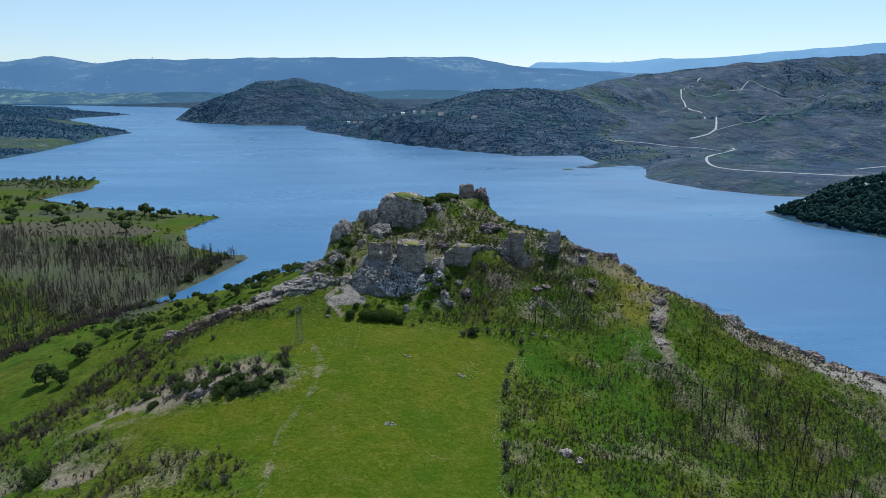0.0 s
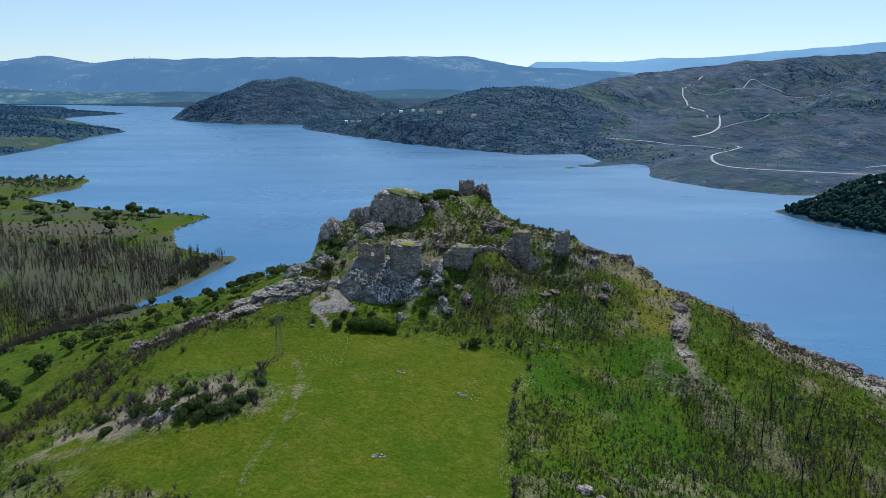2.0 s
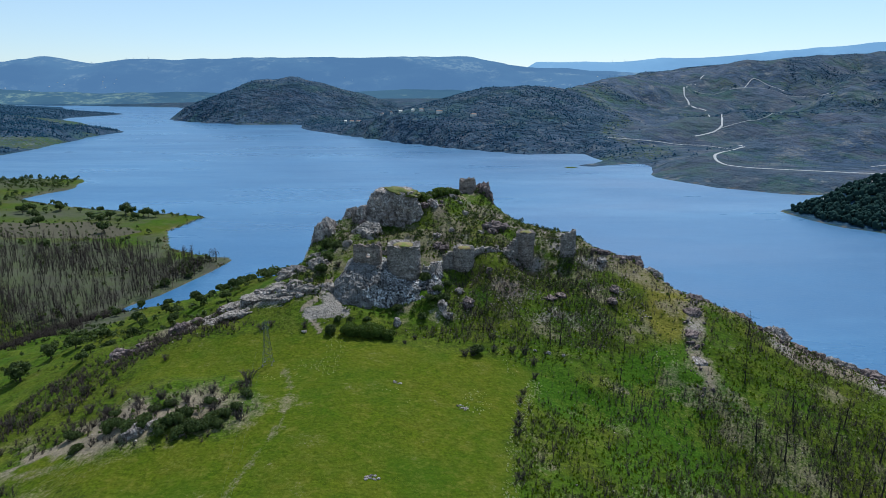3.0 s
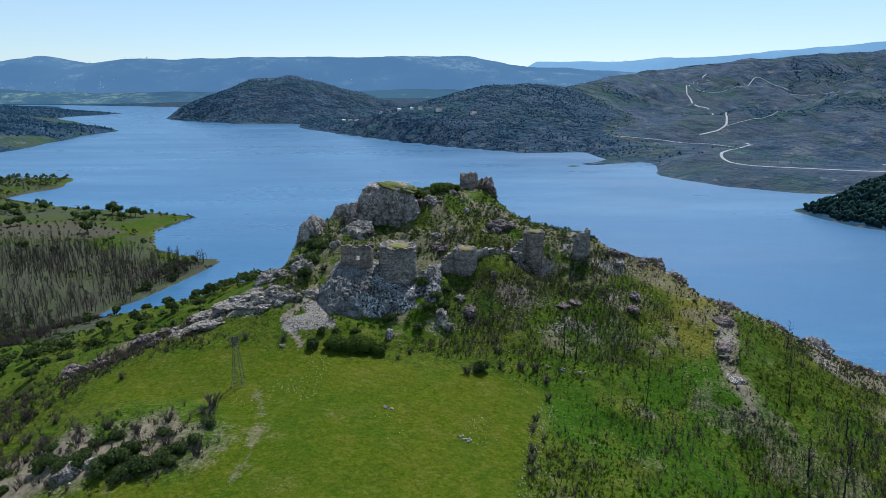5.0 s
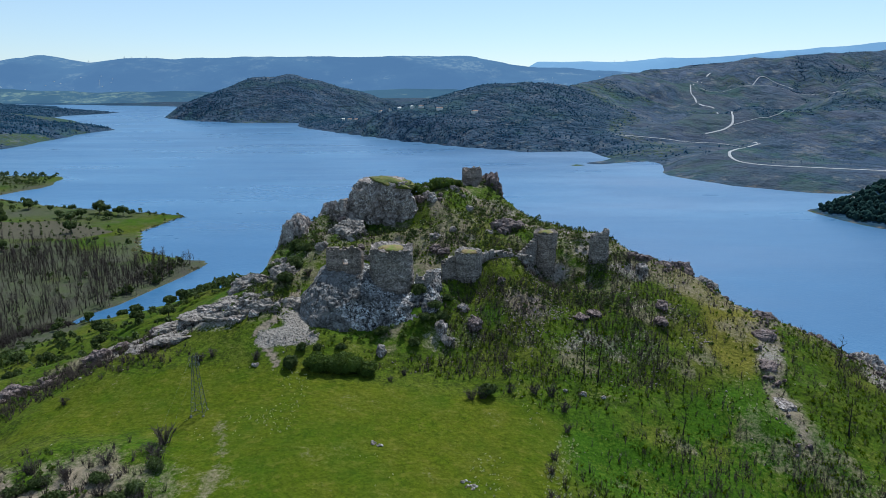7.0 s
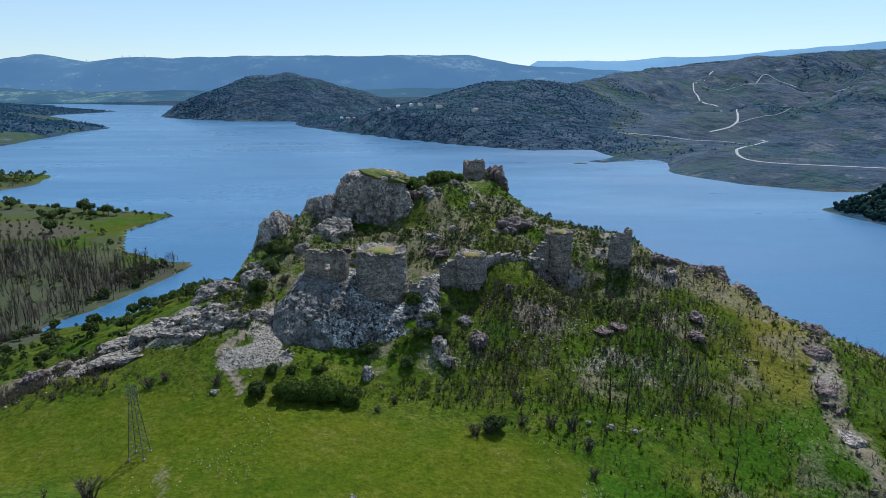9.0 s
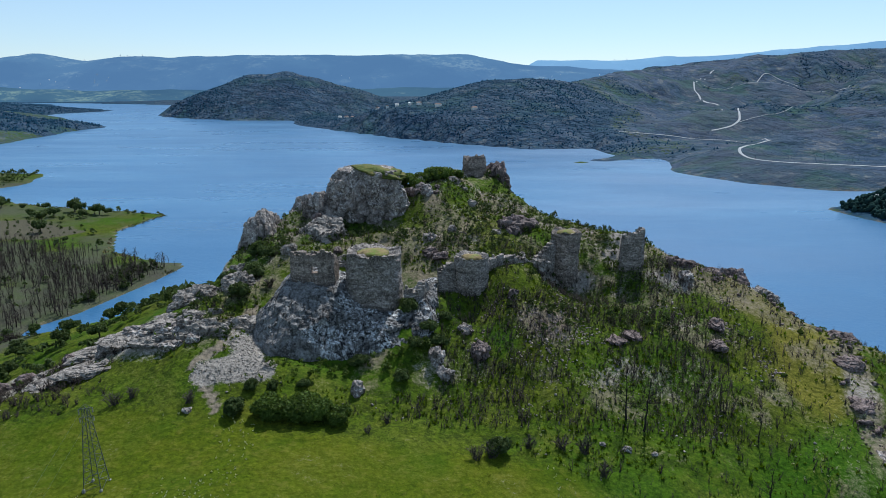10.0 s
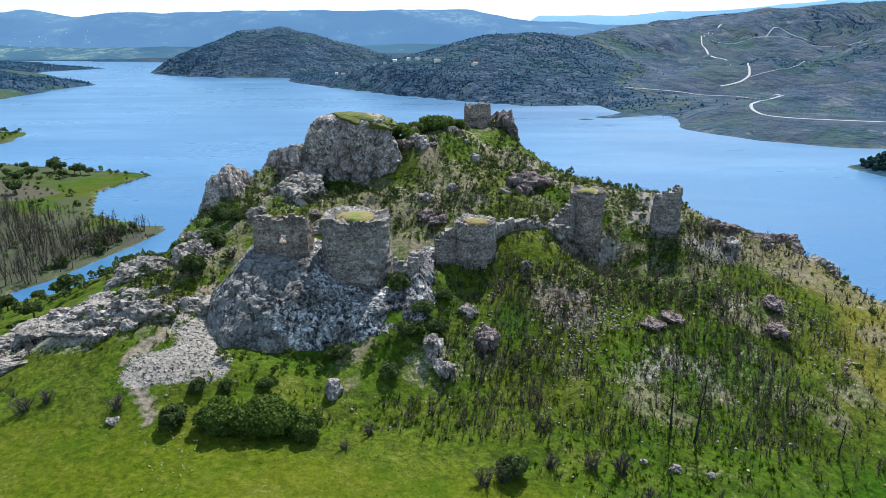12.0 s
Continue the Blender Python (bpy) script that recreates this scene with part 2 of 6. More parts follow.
def ground_material():
    """Grass, soil, rock and woodland floor, laid out by the ground's own cover attributes."""
    m, nt, bsdf = material("ground_cover")
    vec = coords(nt)
    fine = noise_fac(nt, vec, 1.7, 8, 0.8, 0.36, 0.64)
    mid = noise_fac(nt, vec, 0.16, 6, 0.65, 0.35, 0.65)
    wide = noise_fac(nt, vec, 0.035, 5, 0.6, 0.38, 0.62)
    far = noise_fac(nt, vec, 0.008, 9, 0.75, 0.42, 0.58)
    coarse = noise_fac(nt, vec, 0.75, 7, 0.8, 0.47, 0.55)
    grass = mixed(nt, fine, (0.011, 0.024, 0.003), (0.098, 0.132, 0.009))
    grass = mixed(nt, maths(nt, "MULTIPLY", mid, 0.4), grass, (0.11, 0.102, 0.016))
    grass = mixed(nt, maths(nt, "MULTIPLY", wide, 0.7), grass, (0.032, 0.086, 0.005))
    grass = mixed(nt, maths(nt, "MULTIPLY", coarse, 0.6), grass, (0.016, 0.025, 0.006))
    meadow = mixed(nt, fine, (0.028, 0.048, 0.002), (0.084, 0.116, 0.006))
    meadow = mixed(nt, maths(nt, "MULTIPLY", mid, 0.45), meadow, (0.108, 0.096, 0.012))
    meadow = mixed(nt, maths(nt, "MULTIPLY", wide, 0.45), meadow, (0.026, 0.066, 0.003))
    meadow = mixed(nt, maths(nt, "MULTIPLY", coarse, 0.4), meadow, (0.024, 0.042, 0.003))
    meadow = mixed(nt, maths(nt, "MULTIPLY", noise_fac(nt, vec, 0.5, 6, 0.75, 0.54, 0.64), 0.5), meadow, (0.125, 0.125, 0.02))
    soil = mixed(nt, fine, (0.07, 0.06, 0.045), (0.26, 0.22, 0.172))
    soil = mixed(nt, maths(nt, "MULTIPLY", mid, 0.6), soil, (0.165, 0.14, 0.088))
    rock = mixed(nt, fine, (0.1, 0.09, 0.08), (0.34, 0.31, 0.275))
    # wood and burnt: far ground tones with haze blue put into the colour.
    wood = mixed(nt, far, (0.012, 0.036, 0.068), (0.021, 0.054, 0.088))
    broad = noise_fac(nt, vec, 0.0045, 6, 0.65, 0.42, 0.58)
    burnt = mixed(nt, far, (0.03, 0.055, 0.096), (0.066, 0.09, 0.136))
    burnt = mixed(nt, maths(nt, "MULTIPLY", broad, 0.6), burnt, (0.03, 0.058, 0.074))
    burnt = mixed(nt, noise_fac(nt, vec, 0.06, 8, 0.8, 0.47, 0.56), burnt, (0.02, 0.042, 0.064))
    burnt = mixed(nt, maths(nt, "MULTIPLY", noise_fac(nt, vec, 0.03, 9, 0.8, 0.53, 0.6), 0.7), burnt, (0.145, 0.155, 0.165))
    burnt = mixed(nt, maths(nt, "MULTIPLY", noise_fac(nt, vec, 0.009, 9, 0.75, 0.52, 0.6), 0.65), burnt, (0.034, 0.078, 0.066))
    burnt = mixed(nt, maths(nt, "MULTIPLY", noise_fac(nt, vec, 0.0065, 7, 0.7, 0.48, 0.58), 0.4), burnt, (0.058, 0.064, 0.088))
    ash = mixed(nt, fine, (0.028, 0.031, 0.023), (0.105, 0.103, 0.078))
    ash = mixed(nt, maths(nt, "MULTIPLY", mid, 0.6), ash, (0.045, 0.07, 0.02))
    ash = mixed(nt, maths(nt, "MULTIPLY", noise_fac(nt, vec, 0.03, 8, 0.75, 0.5, 0.6), 0.5), ash, (0.05, 0.046, 0.042))
    field = mixed(nt, fine, (0.045, 0.045, 0.03), (0.1, 0.092, 0.066))
    fray = maths(nt, "ADD", maths(nt, "MULTIPLY", fine, 0.5), maths(nt, "MULTIPLY", mid, 0.5))

    def laid(name, colour, over, soft=0.35):
        """Lay a cover over another, with a frayed edge."""
        r = nt.nodes.new("ShaderNodeMapRange")
        r.inputs["From Min"].default_value, r.inputs["From Max"].default_value = 0.5 - soft / 2, 0.5 + soft / 2
        nt.links.new(maths(nt, "ADD", attribute(nt, name), maths(nt, "MULTIPLY", maths(nt, "SUBTRACT", fray, 0.5), 0.8)), r.inputs["Value"])
        return mixed(nt, r.outputs["Result"], over, colour)

    colour = laid("meadow", mixed(nt, maths(nt, "MULTIPLY", noise_fac(nt, vec, 0.06, 4, 0.6, 0.5, 0.7), 0.5), meadow, (0.024, 0.066, 0.004)), grass, 0.8)
    lush = mixed(nt, fine, (0.011, 0.038, 0.003), (0.046, 0.108, 0.006))
    colour = laid("lush", lush, colour, 0.9)
    straw = mixed(nt, fine, (0.075, 0.075, 0.012), (0.17, 0.155, 0.028))
    colour = laid("straw", straw, colour, 0.9)
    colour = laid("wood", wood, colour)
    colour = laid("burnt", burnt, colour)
    colour = laid("ash", ash, colour, 0.5)
    colour = laid("field", field, colour, 0.2)
    colour = laid("soil", soil, colour, 0.5)
    colour = laid("rock", rock, colour)
    nt.links.new(colour, bsdf.inputs["Base Color"])
    bsdf.inputs["Roughness"].default_value = 0.95
    bsdf.inputs["Specular IOR Level"].default_value = 0.03
    relief(nt, bsdf, noise_fac(nt, vec, 1.0, 2, 0.5), 0.8, 0.16)
    clumps = noise_fac(nt, vec, 0.024, 4, 0.6, 0.3, 0.7)
    far_relief = nt.nodes.new("ShaderNodeBump")
    far_relief.inputs["Distance"].default_value = 7.0
    nt.links.new(maths(nt, "ADD", attribute(nt, "burnt"), attribute(nt, "wood")), far_relief.inputs["Strength"])
    nt.links.new(clumps, far_relief.inputs["Height"])
    near_relief = [n for n in nt.nodes if n.bl_idname == "ShaderNodeBump" and n is not far_relief][0]
    nt.links.new(far_relief.outputs["Normal"], near_relief.inputs["Normal"])
    return m


def water_material():
    m, nt, bsdf = material("lake_water")
    vec = coords(nt)
    colour = mixed(nt, noise_fac(nt, vec, 0.004, 4, 0.6), (0.028, 0.1, 0.21), (0.04, 0.135, 0.265))
    nt.links.new(colour, bsdf.inputs["Base Color"])
    bsdf.inputs["IOR"].default_value = 1.33
    streak = nt.nodes.new("ShaderNodeMapping")
    streak.inputs["Rotation"].default_value = (0, 0, radians(-35))
    streak.inputs["Scale"].default_value = (0.25, 1, 1)
    nt.links.new(vec, streak.inputs["Vector"])
    # Sky sheen of the wind streaks, put into the water's base colour.
    paler = maths(nt, "MULTIPLY", noise_fac(nt, streak.outputs["Vector"], 0.009, 7, 0.7, 0.5, 0.72), 0.4)
    nt.links.new(mixed(nt, paler, colour, (0.12, 0.26, 0.4)), bsdf.inputs["Base Color"])
    r = nt.nodes.new("ShaderNodeMapRange")
    nt.links.new(noise_fac(nt, streak.outputs["Vector"], 0.012, 5, 0.65, 0.4, 0.65), r.inputs["Value"])
    r.inputs["To Min"].default_value, r.inputs["To Max"].default_value = 0.27, 0.36
    nt.links.new(r.outputs["Result"], bsdf.inputs["Roughness"])
    waves = maths(nt, "ADD", noise_fac(nt, vec, 0.5, 4, 0.6, 0.2, 0.8), noise_fac(nt, vec, 0.08, 3, 0.5, 0.2, 0.8))
    relief(nt, bsdf, waves, 0.18, 0.5)
    return m


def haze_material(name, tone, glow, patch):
    """Wooded hills of the far distance; emission adds the haze of kilometres of air."""
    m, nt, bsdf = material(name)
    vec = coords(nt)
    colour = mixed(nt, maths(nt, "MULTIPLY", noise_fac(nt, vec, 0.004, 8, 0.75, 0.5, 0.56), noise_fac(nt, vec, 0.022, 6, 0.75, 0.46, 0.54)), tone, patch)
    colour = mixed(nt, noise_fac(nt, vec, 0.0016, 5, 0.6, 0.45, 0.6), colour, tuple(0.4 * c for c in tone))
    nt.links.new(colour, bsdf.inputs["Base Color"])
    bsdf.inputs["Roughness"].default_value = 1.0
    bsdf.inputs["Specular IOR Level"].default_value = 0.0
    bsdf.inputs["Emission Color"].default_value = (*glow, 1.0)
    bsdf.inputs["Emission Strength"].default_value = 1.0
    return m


GROUND, WATER = ground_material(), water_material()

# ---- the ground ----
rng = np.random.default_rng(7)
LATTICE = rng.random((256, 256))


def lattice_noise(x, y):
    """Smooth value noise, 0 to 1, one cell a unit."""
    xi, yi = np.floor(x).astype(int), np.floor(y).astype(int)
    fx, fy = x - xi, y - yi
    fx, fy = fx * fx * (3 - 2 * fx), fy * fy * (3 - 2 * fy)
    a, b = LATTICE[xi % 256, yi % 256], LATTICE[(xi + 1) % 256, yi % 256]
    c, d = LATTICE[xi % 256, (yi + 1) % 256], LATTICE[(xi + 1) % 256, (yi + 1) % 256]
    return (a * (1 - fx) + b * fx) * (1 - fy) + (c * (1 - fx) + d * fx) * fy


def fbm(x, y, size, octaves=4, shift=0.0):
    """Fractal noise, about -1 to 1, with features of that size in metres."""
    total, amplitude, norm = 0.0, 1.0, 0.0
    for k in range(octaves):
        f = 2.0 ** k / size
        total = total + amplitude * (lattice_noise(x * f + 17.3 * k + shift, y * f - 9.1 * k + 2 * shift) * 2 - 1)
        norm += amplitude
        amplitude *= 0.5
    return total / norm * 1.6


def to_line(x, y, points):
    """Distance to a polyline of (x, y, z), the height of its nearest point, and the side (+1: left of its way)."""
    best, reach = np.full(np.shape(x), 1e9), np.zeros(np.shape(x))
    height, side = np.zeros(np.shape(x)), np.ones(np.shape(x))
    for (ax, ay, az), (bx, by, bz) in zip(points, points[1:]):
        ux, uy = bx - ax, by - ay
        t = np.clip(((x - ax) * ux + (y - ay) * uy) / (ux * ux + uy * uy), 0, 1)
        d = np.hypot(x - ax - t * ux, y - ay - t * uy)
        across = np.abs(ux * (y - ay) - uy * (x - ax)) / math.hypot(ux, uy)
        near = (d < best - 1e-6) | ((d < best + 1e-6) & (across > reach))
        reach = np.where(near, across, reach)
        best = np.where(near, d, best)
        height = np.where(near, az + t * (bz - az), height)
        side = np.where(near, np.where(ux * (y - ay) - uy * (x - ax) > 0, 1.0, -1.0), side)
    return best, height, side


def ridge(x, y, points, left, right, flat=0.0):
    """A ridge along a polyline, falling by the slopes left and right of its way: the upper envelope of its stretches."""
    top = np.full(np.shape(x), -1e3)
    for (ax, ay, az), (bx, by, bz) in zip(points, points[1:]):
        ux, uy = bx - ax, by - ay
        t = np.clip(((x - ax) * ux + (y - ay) * uy) / (ux * ux + uy * uy), 0, 1)
        d = np.maximum(np.hypot(x - ax - t * ux, y - ay - t * uy) - flat, 0)
        across = (ux * (y - ay) - uy * (x - ax)) / math.hypot(ux, uy)
        slope = right + (left - right) * step(-2.0 - 0.1 * d, 2.0 + 0.1 * d, across)
        top = np.maximum(top, az + t * (bz - az) - d * slope)
    return top


def inside(x, y, points):
    """Signed distance to a polygon's edge, positive inside."""
    d, _, _ = to_line(x, y, [(px, py, 0) for px, py in points + points[:1]])
    odd = np.zeros(np.shape(x), bool)
    for (ax, ay), (bx, by) in zip(points, points[1:] + points[:1]):
        if ay != by:
            odd ^= ((ay > y) != (by > y)) & (x < (bx - ax) * (y - ay) / (by - ay) + ax)
    return np.where(odd, d, -d)


def blended(heights, k=2.0):
    """The upper envelope of several heights, rounded where they meet."""
    top = heights[0]
    for h in heights[1:]:
        w = np.clip(0.5 + 0.5 * (h - top) / k, 0, 1)
        top = top * (1 - w) + h * w + k * w * (1 - w)
    return top


def step(a, b, v):
    t = np.clip((v - a) / (b - a), 0, 1)
    return t * t * (3 - 2 * t)


MEADOW_CREST = [(-24, -900, 30), (-24, -200, 40), (-22, 60, 45), (-20, 120, 46), (-24, 184, 47.5)]
CASTLE_CREST = [(-42, 247, 59), (-22, 252, 67.5), (0, 258, 69.5), (13, 266, 68), (30, 248, 60.5), (45, 235, 57.5), (57, 230, 54.6), (68, 226, 50.0), (77, 221.5, 46.0), (90, 222, 40.0), (100, 213, 35.4), (121, 208, 20.6), (150, 190, 3.5), (190, 158, -8)]
WEST_RIB = [(-36, 212, 56), (-38, 203, 54), (-44, 201, 52.5), (-57, 205, 47.5), (-81, 192, 38.5), (-98, 172, 32), (-104, 154, 31), (-112, 125, 32), (-110, 60, 32)]
WALL_BENCH = [(-4, 210, 56.6), (6, 214, 55.6), (12, 219.0, 58.6), (17, 222.5, 58.8), (22, 227.5, 58.6)]
LOW_WEST = [(-170, 300), (-156, 336), (-149, 348), (-138, 396), (-134, 427), (-165, 438), (-187, 451), (-209, 506), (-200, 562), (-260, 580), (-327, 601), (-420, 647), (-400, 707), (-421, 783), (-482, 792), (-560, 770), (-900, 800), (-900, -900), (-150, -900), (-150, 150), (-175, 240)]
FAR_WEST = [(-693, 1002), (-707, 1109), (-745, 1328), (-739, 1556), (-1000, 1755), (-1233, 2171), (-1150, 2439), (-1500, 2700), (-1815, 3162), (-4800, 3300), (-4800, 800), (-900, 860)]
EAST_SHORE = [(-336, 1611), (-107, 1302), (16, 1157), (135, 1049), (226, 1075), (236, 960), (156, 876), (285, 932), (265, 792), (299, 718), (353, 674), (480, 640), (4800, 640), (4800, 3300), (-190, 2500), (-400, 1900)]
NEAR_EAST = [(297, 588), (300, 545), (312, 516), (344, 482), (430, 420), (600, 300), (4800, -400), (4800, 700), (520, 660), (400, 640)]
NORTH_SHORE = [(-1858, 3393), (-1188, 3050), (-900, 2900), (-500, 2500), (200, 2500), (4800, 3000), (4800, 4950), (-4800, 4950), (-4800, 3300)]
INLET = [(-100, 470, 0), (-118, 430, 0), (-124, 396, 0), (-137, 348, 0), (-145, 334, 0)]
ISLAND_CREST = [(-800, 2130, 22), (-690, 2130, 86), (-600, 2130, 118), (-474, 2130, 130), (-330, 2130, 106), (-190, 2100, 66)]
ISLAND_SHORE = [(-863, 2105), (-694, 1928), (-547, 1825), (-356, 1825), (-250, 1850), (-100, 2300), (-500, 2500), (-850, 2300)]
EAST_CREST = [(-300, 1620, 2), (-100, 1500, 34), (20, 1460, 60), (104, 1460, 103), (175, 1450, 107), (279, 1500, 97), (420, 1700, 118), (625, 2000, 144), (878, 2050, 171), (1462, 2200, 212), (3000, 2300, 340)]
EAST_SPUR = [(270, 860, 6), (350, 870, 20), (440, 930, 30), (560, 960, 42), (690, 1000, 56), (1000, 1050, 90), (2500, 1100, 200)]
EAST_SPUR_SIDE = [(200, 1000, 5), (270, 1110, 24), (420, 1200, 40), (620, 1300, 60), (900, 1400, 100), (1500, 1500, 150)]
NEAR_EAST_CREST = [(306, 588, 3), (335, 600, 16), (365, 606, 26), (430, 590, 40), (600, 560, 70), (1500, 500, 150)]
WEST_HILLS = [(-760, 1330, 8), (-900, 1350, 34), (-1100, 1500, 52), (-1500, 1500, 75), (-3000, 1300, 150)]
WEST_HILLS_FAR = [(-1260, 2400, 5), (-1500, 2350, 30), (-2000, 2300, 70), (-3500, 2300, 140)]


def height(x, y):
    x, y = np.asarray(x, float), np.asarray(y, float)
    warp_x, warp_y = x + 5 * fbm(x, y, 40, 3, 3.0), y + 5 * fbm(x, y, 40, 3, 8.0)
    d, crest, side = to_line(x, y, MEADOW_CREST)
    east = np.where(d < 38, 0.11 * d, 4.18 + 0.305 * (d - 38))
    west = np.where(d < 40, 0.06 * d, 2.4 + 0.30 * (d - 40))
    meadow = crest - np.where(side > 0, west, east)
    castle = ridge(warp_x, warp_y, CASTLE_CREST, 1.3, 0.335, 2.0)
    d, crest, side = to_line(warp_x, warp_y, CASTLE_CREST)
    castle = np.where(side > 0, np.minimum(castle, crest - 1.1 * np.maximum(d - 2, 0)), castle)
    rib = ridge(warp_x, warp_y, WEST_RIB, 0.30, 0.33, 2.0)
    castle = np.minimum(castle, 54 + 1.6 * (x + 41) + 1.5 * np.maximum(243 - y, 0))
    bench = ridge(x, y, WALL_BENCH, 0.9, 0.55, 1.0)
    flank = 56 + 0.75 * np.maximum(x + 40, -30) + (0.4 + 0.25 * step(215, 260, y)) * np.minimum(x + 70, 0) + 3.0 * np.maximum(206 - y, 0) + 100 * step(-44, -36, x)
    castle, meadow = np.minimum(castle, flank), np.where(y > 200, np.minimum(meadow, flank), meadow)
    near = blended([meadow, castle, rib, bench], 2.5)
    rough = step(4, -6, inside(x, y, MEADOW)) * step(-10, 10, near)
    near = near + rough * (1.1 * fbm(x, y, 16, 4) + 0.5 * np.abs(fbm(x, y, 4, 3, 5.0))) + 0.35 * fbm(x, y, 30, 3, 6.0)
    near = near - 6.0 * np.exp(-((x + 108) / 30) ** 2 - ((y - 272) / 32) ** 2)
    inlet, _, _ = to_line(x, y, INLET)
    near = np.minimum(near, -3 + 0.42 * np.maximum(inlet - 11, 0) + 0.005 * inlet ** 2)
    for hx, hy, rx, ry, lift in ((27.5, 225.5, 6, 6.5, -6.5), (7, 211, 5, 4, -1.6), (41, 229, 6, 6, 1.8), (-14, 240.5, 10, 5.5, -3.6)):
        near = near + lift * np.exp(-((x - hx) / rx) ** 2 - ((y - hy) / ry) ** 2)
    near = near + 2.6 * np.exp(-(((x + 54) / 15) ** 2 + ((y - 147) / 10) ** 2))
    edge = 14 * fbm(x, y, 90, 4, 4.0)
    low = inside(x, y, LOW_WEST) + 0.4 * edge
    low_west = np.where(low > 0, np.minimum(1.2 + low * 0.05, 7) + 1.5 * fbm(x, y, 60, 3) * step(10, 60, low), low * 0.15)
    far = inside(x, y, FAR_WEST) + edge
    far_west = np.where(far > 0, np.minimum(far * 0.10, 10), far * 0.15)
    er = inside(x, y, EAST_SHORE) + 0.6 * edge
    east_land = np.where(er > 0, np.minimum(er * 0.2, 12), er * 0.2)
    ne = inside(x, y, NEAR_EAST) + 0.4 * edge
    near_east = np.where(ne > 0, np.minimum(ne * 0.25, 8), ne * 0.2)
    no = inside(x, y, NORTH_SHORE) + 2 * edge
    north = np.where(no > 0, np.minimum(no * 0.04, 30), no * 0.1)
    isle = inside(x, y, ISLAND_SHORE) + 0.5 * edge
    island = np.where(isle > 0, np.minimum(isle * 0.3, 10), isle * 0.2)
    gullies = 1.0 - np.abs(fbm(x, y, 170, 5, 2.0))
    hills = blended([
        ridge(x, y, ISLAND_CREST, 0.38, 0.40),
        ridge(x, y, EAST_CREST, 0.30, 0.27, 10),
        ridge(x, y, EAST_SPUR, 0.36, 0.26, 10), ridge(x, y, EAST_SPUR_SIDE, 0.34, 0.27, 10),
        ridge(x, y, NEAR_EAST_CREST, 0.5, 0.36),
        ridge(x, y, WEST_HILLS, 0.12, 0.15, 20), ridge(x, y, WEST_HILLS_FAR, 0.12, 0.12, 20)], 10.0)
    hills = hills - (0.2 + 0.8 * step(15, 130, to_line(x, y, EAST_CREST)[0])) * (0.25 + 0.75 * step(330, 480, x)) * np.clip(hills, 0, 130) * (0.46 * (0.7 - gullies) + 0.18 * (0.7 - (1 - np.abs(fbm(x, y, 90, 4, 7.0)))))
    land = np.maximum.reduce([low_west, far_west, east_land, near_east, north, island])
    dry = step(0, 25, np.maximum.reduce([far, er, ne, no, isle]))
    hills = np.where(dry > 0, hills * dry + land * (1 - dry), land)
    all_land = blended([near, np.maximum(land, hills), np.full(np.shape(x), -9.0)], 1.5)
    all_land = np.where(inlet < 70, np.minimum(all_land, -3 + 0.42 * np.maximum(inlet - 11, 0) + 0.005 * inlet ** 2), all_land)
    return np.maximum(all_land, -9.0)


MEADOW = [(-72, 178), (-48, 184), (-30, 183), (-14, 179), (6, 179), (18, 178), (24, 172), (20, 160), (14, 140), (12, 110), (14, 40), (-30, 40), (-38, 112), (-70, 128), (-92, 138), (-72, 145), (-62, 134), (-40, 136), (-36, 150), (-42, 160), (-70, 166)]


def ground_lines(low, high, start, end, pitch, growth=1.04):
    """Grid lines, fine between low and high, ever wider towards start and end."""
    mid = list(np.arange(low, high + pitch / 2, pitch))
    out, back, s = [], [], pitch
    v = high
    while v < end:
        s *= growth
        v += s
        out.append(min(v, end))
    v, s = low, pitch
    while v > start:
        s *= growth
        v -= s
        back.append(max(v, start))
    return np.array(back[::-1] + mid + out)


def sheet(xs, ys, zs):
    """A grid mesh over the lines xs and ys."""
    nx, ny = len(xs), len(ys)
    X, Y = np.meshgrid(xs, ys)
    co = np.stack([X.ravel(), Y.ravel(), np.asarray(zs).ravel()], 1)
    i = np.arange(nx * ny).reshape(ny, nx)
    quads = np.stack([i[:-1, :-1].ravel(), i[:-1, 1:].ravel(), i[1:, 1:].ravel(), i[1:, :-1].ravel()], 1)
    return mesh_of("sheet", co, quads)


def mesh_of(name, co, faces, smooth=True):
    """A mesh from arrays of corners and of triangles or quads."""
    co, faces = np.asarray(co, np.float32), np.asarray(faces, np.int32)
    me = bpy.data.meshes.new(name)
    me.vertices.add(len(co))
    me.vertices.foreach_set("co", co.ravel())
    me.loops.add(faces.size)
    me.loops.foreach_set("vertex_index", faces.ravel())
    me.polygons.add(len(faces))
    me.polygons.foreach_set("loop_start", np.arange(0, faces.size, faces.shape[1], dtype=np.int32))
    if smooth:
        me.polygons.foreach_set("use_smooth", np.ones(len(faces), bool))
    me.update()
    me.validate()
    return me


gx = ground_lines(-125, 140, -4900, 4900, 1.0)
gy = ground_lines(80, 290, -900, 4900, 1.0)
GX, GY = np.meshgrid(gx, gy)
GZ = height(GX, GY)
ground_mesh = sheet(gx, gy, GZ)
dzy, dzx = np.gradient(GZ, gy, gx)
STEEP = np.hypot(dzx, dzy)


def line_mask(x, y, points, width, fray=0.5):
    d, _, _ = to_line(x, y, [(px, py, 0) for px, py in points])
    return step(width * (1 + fray), width * (1 - fray), d + width * 0.5 * fbm(x, y, width * 2 + 2, 3, 1.7))


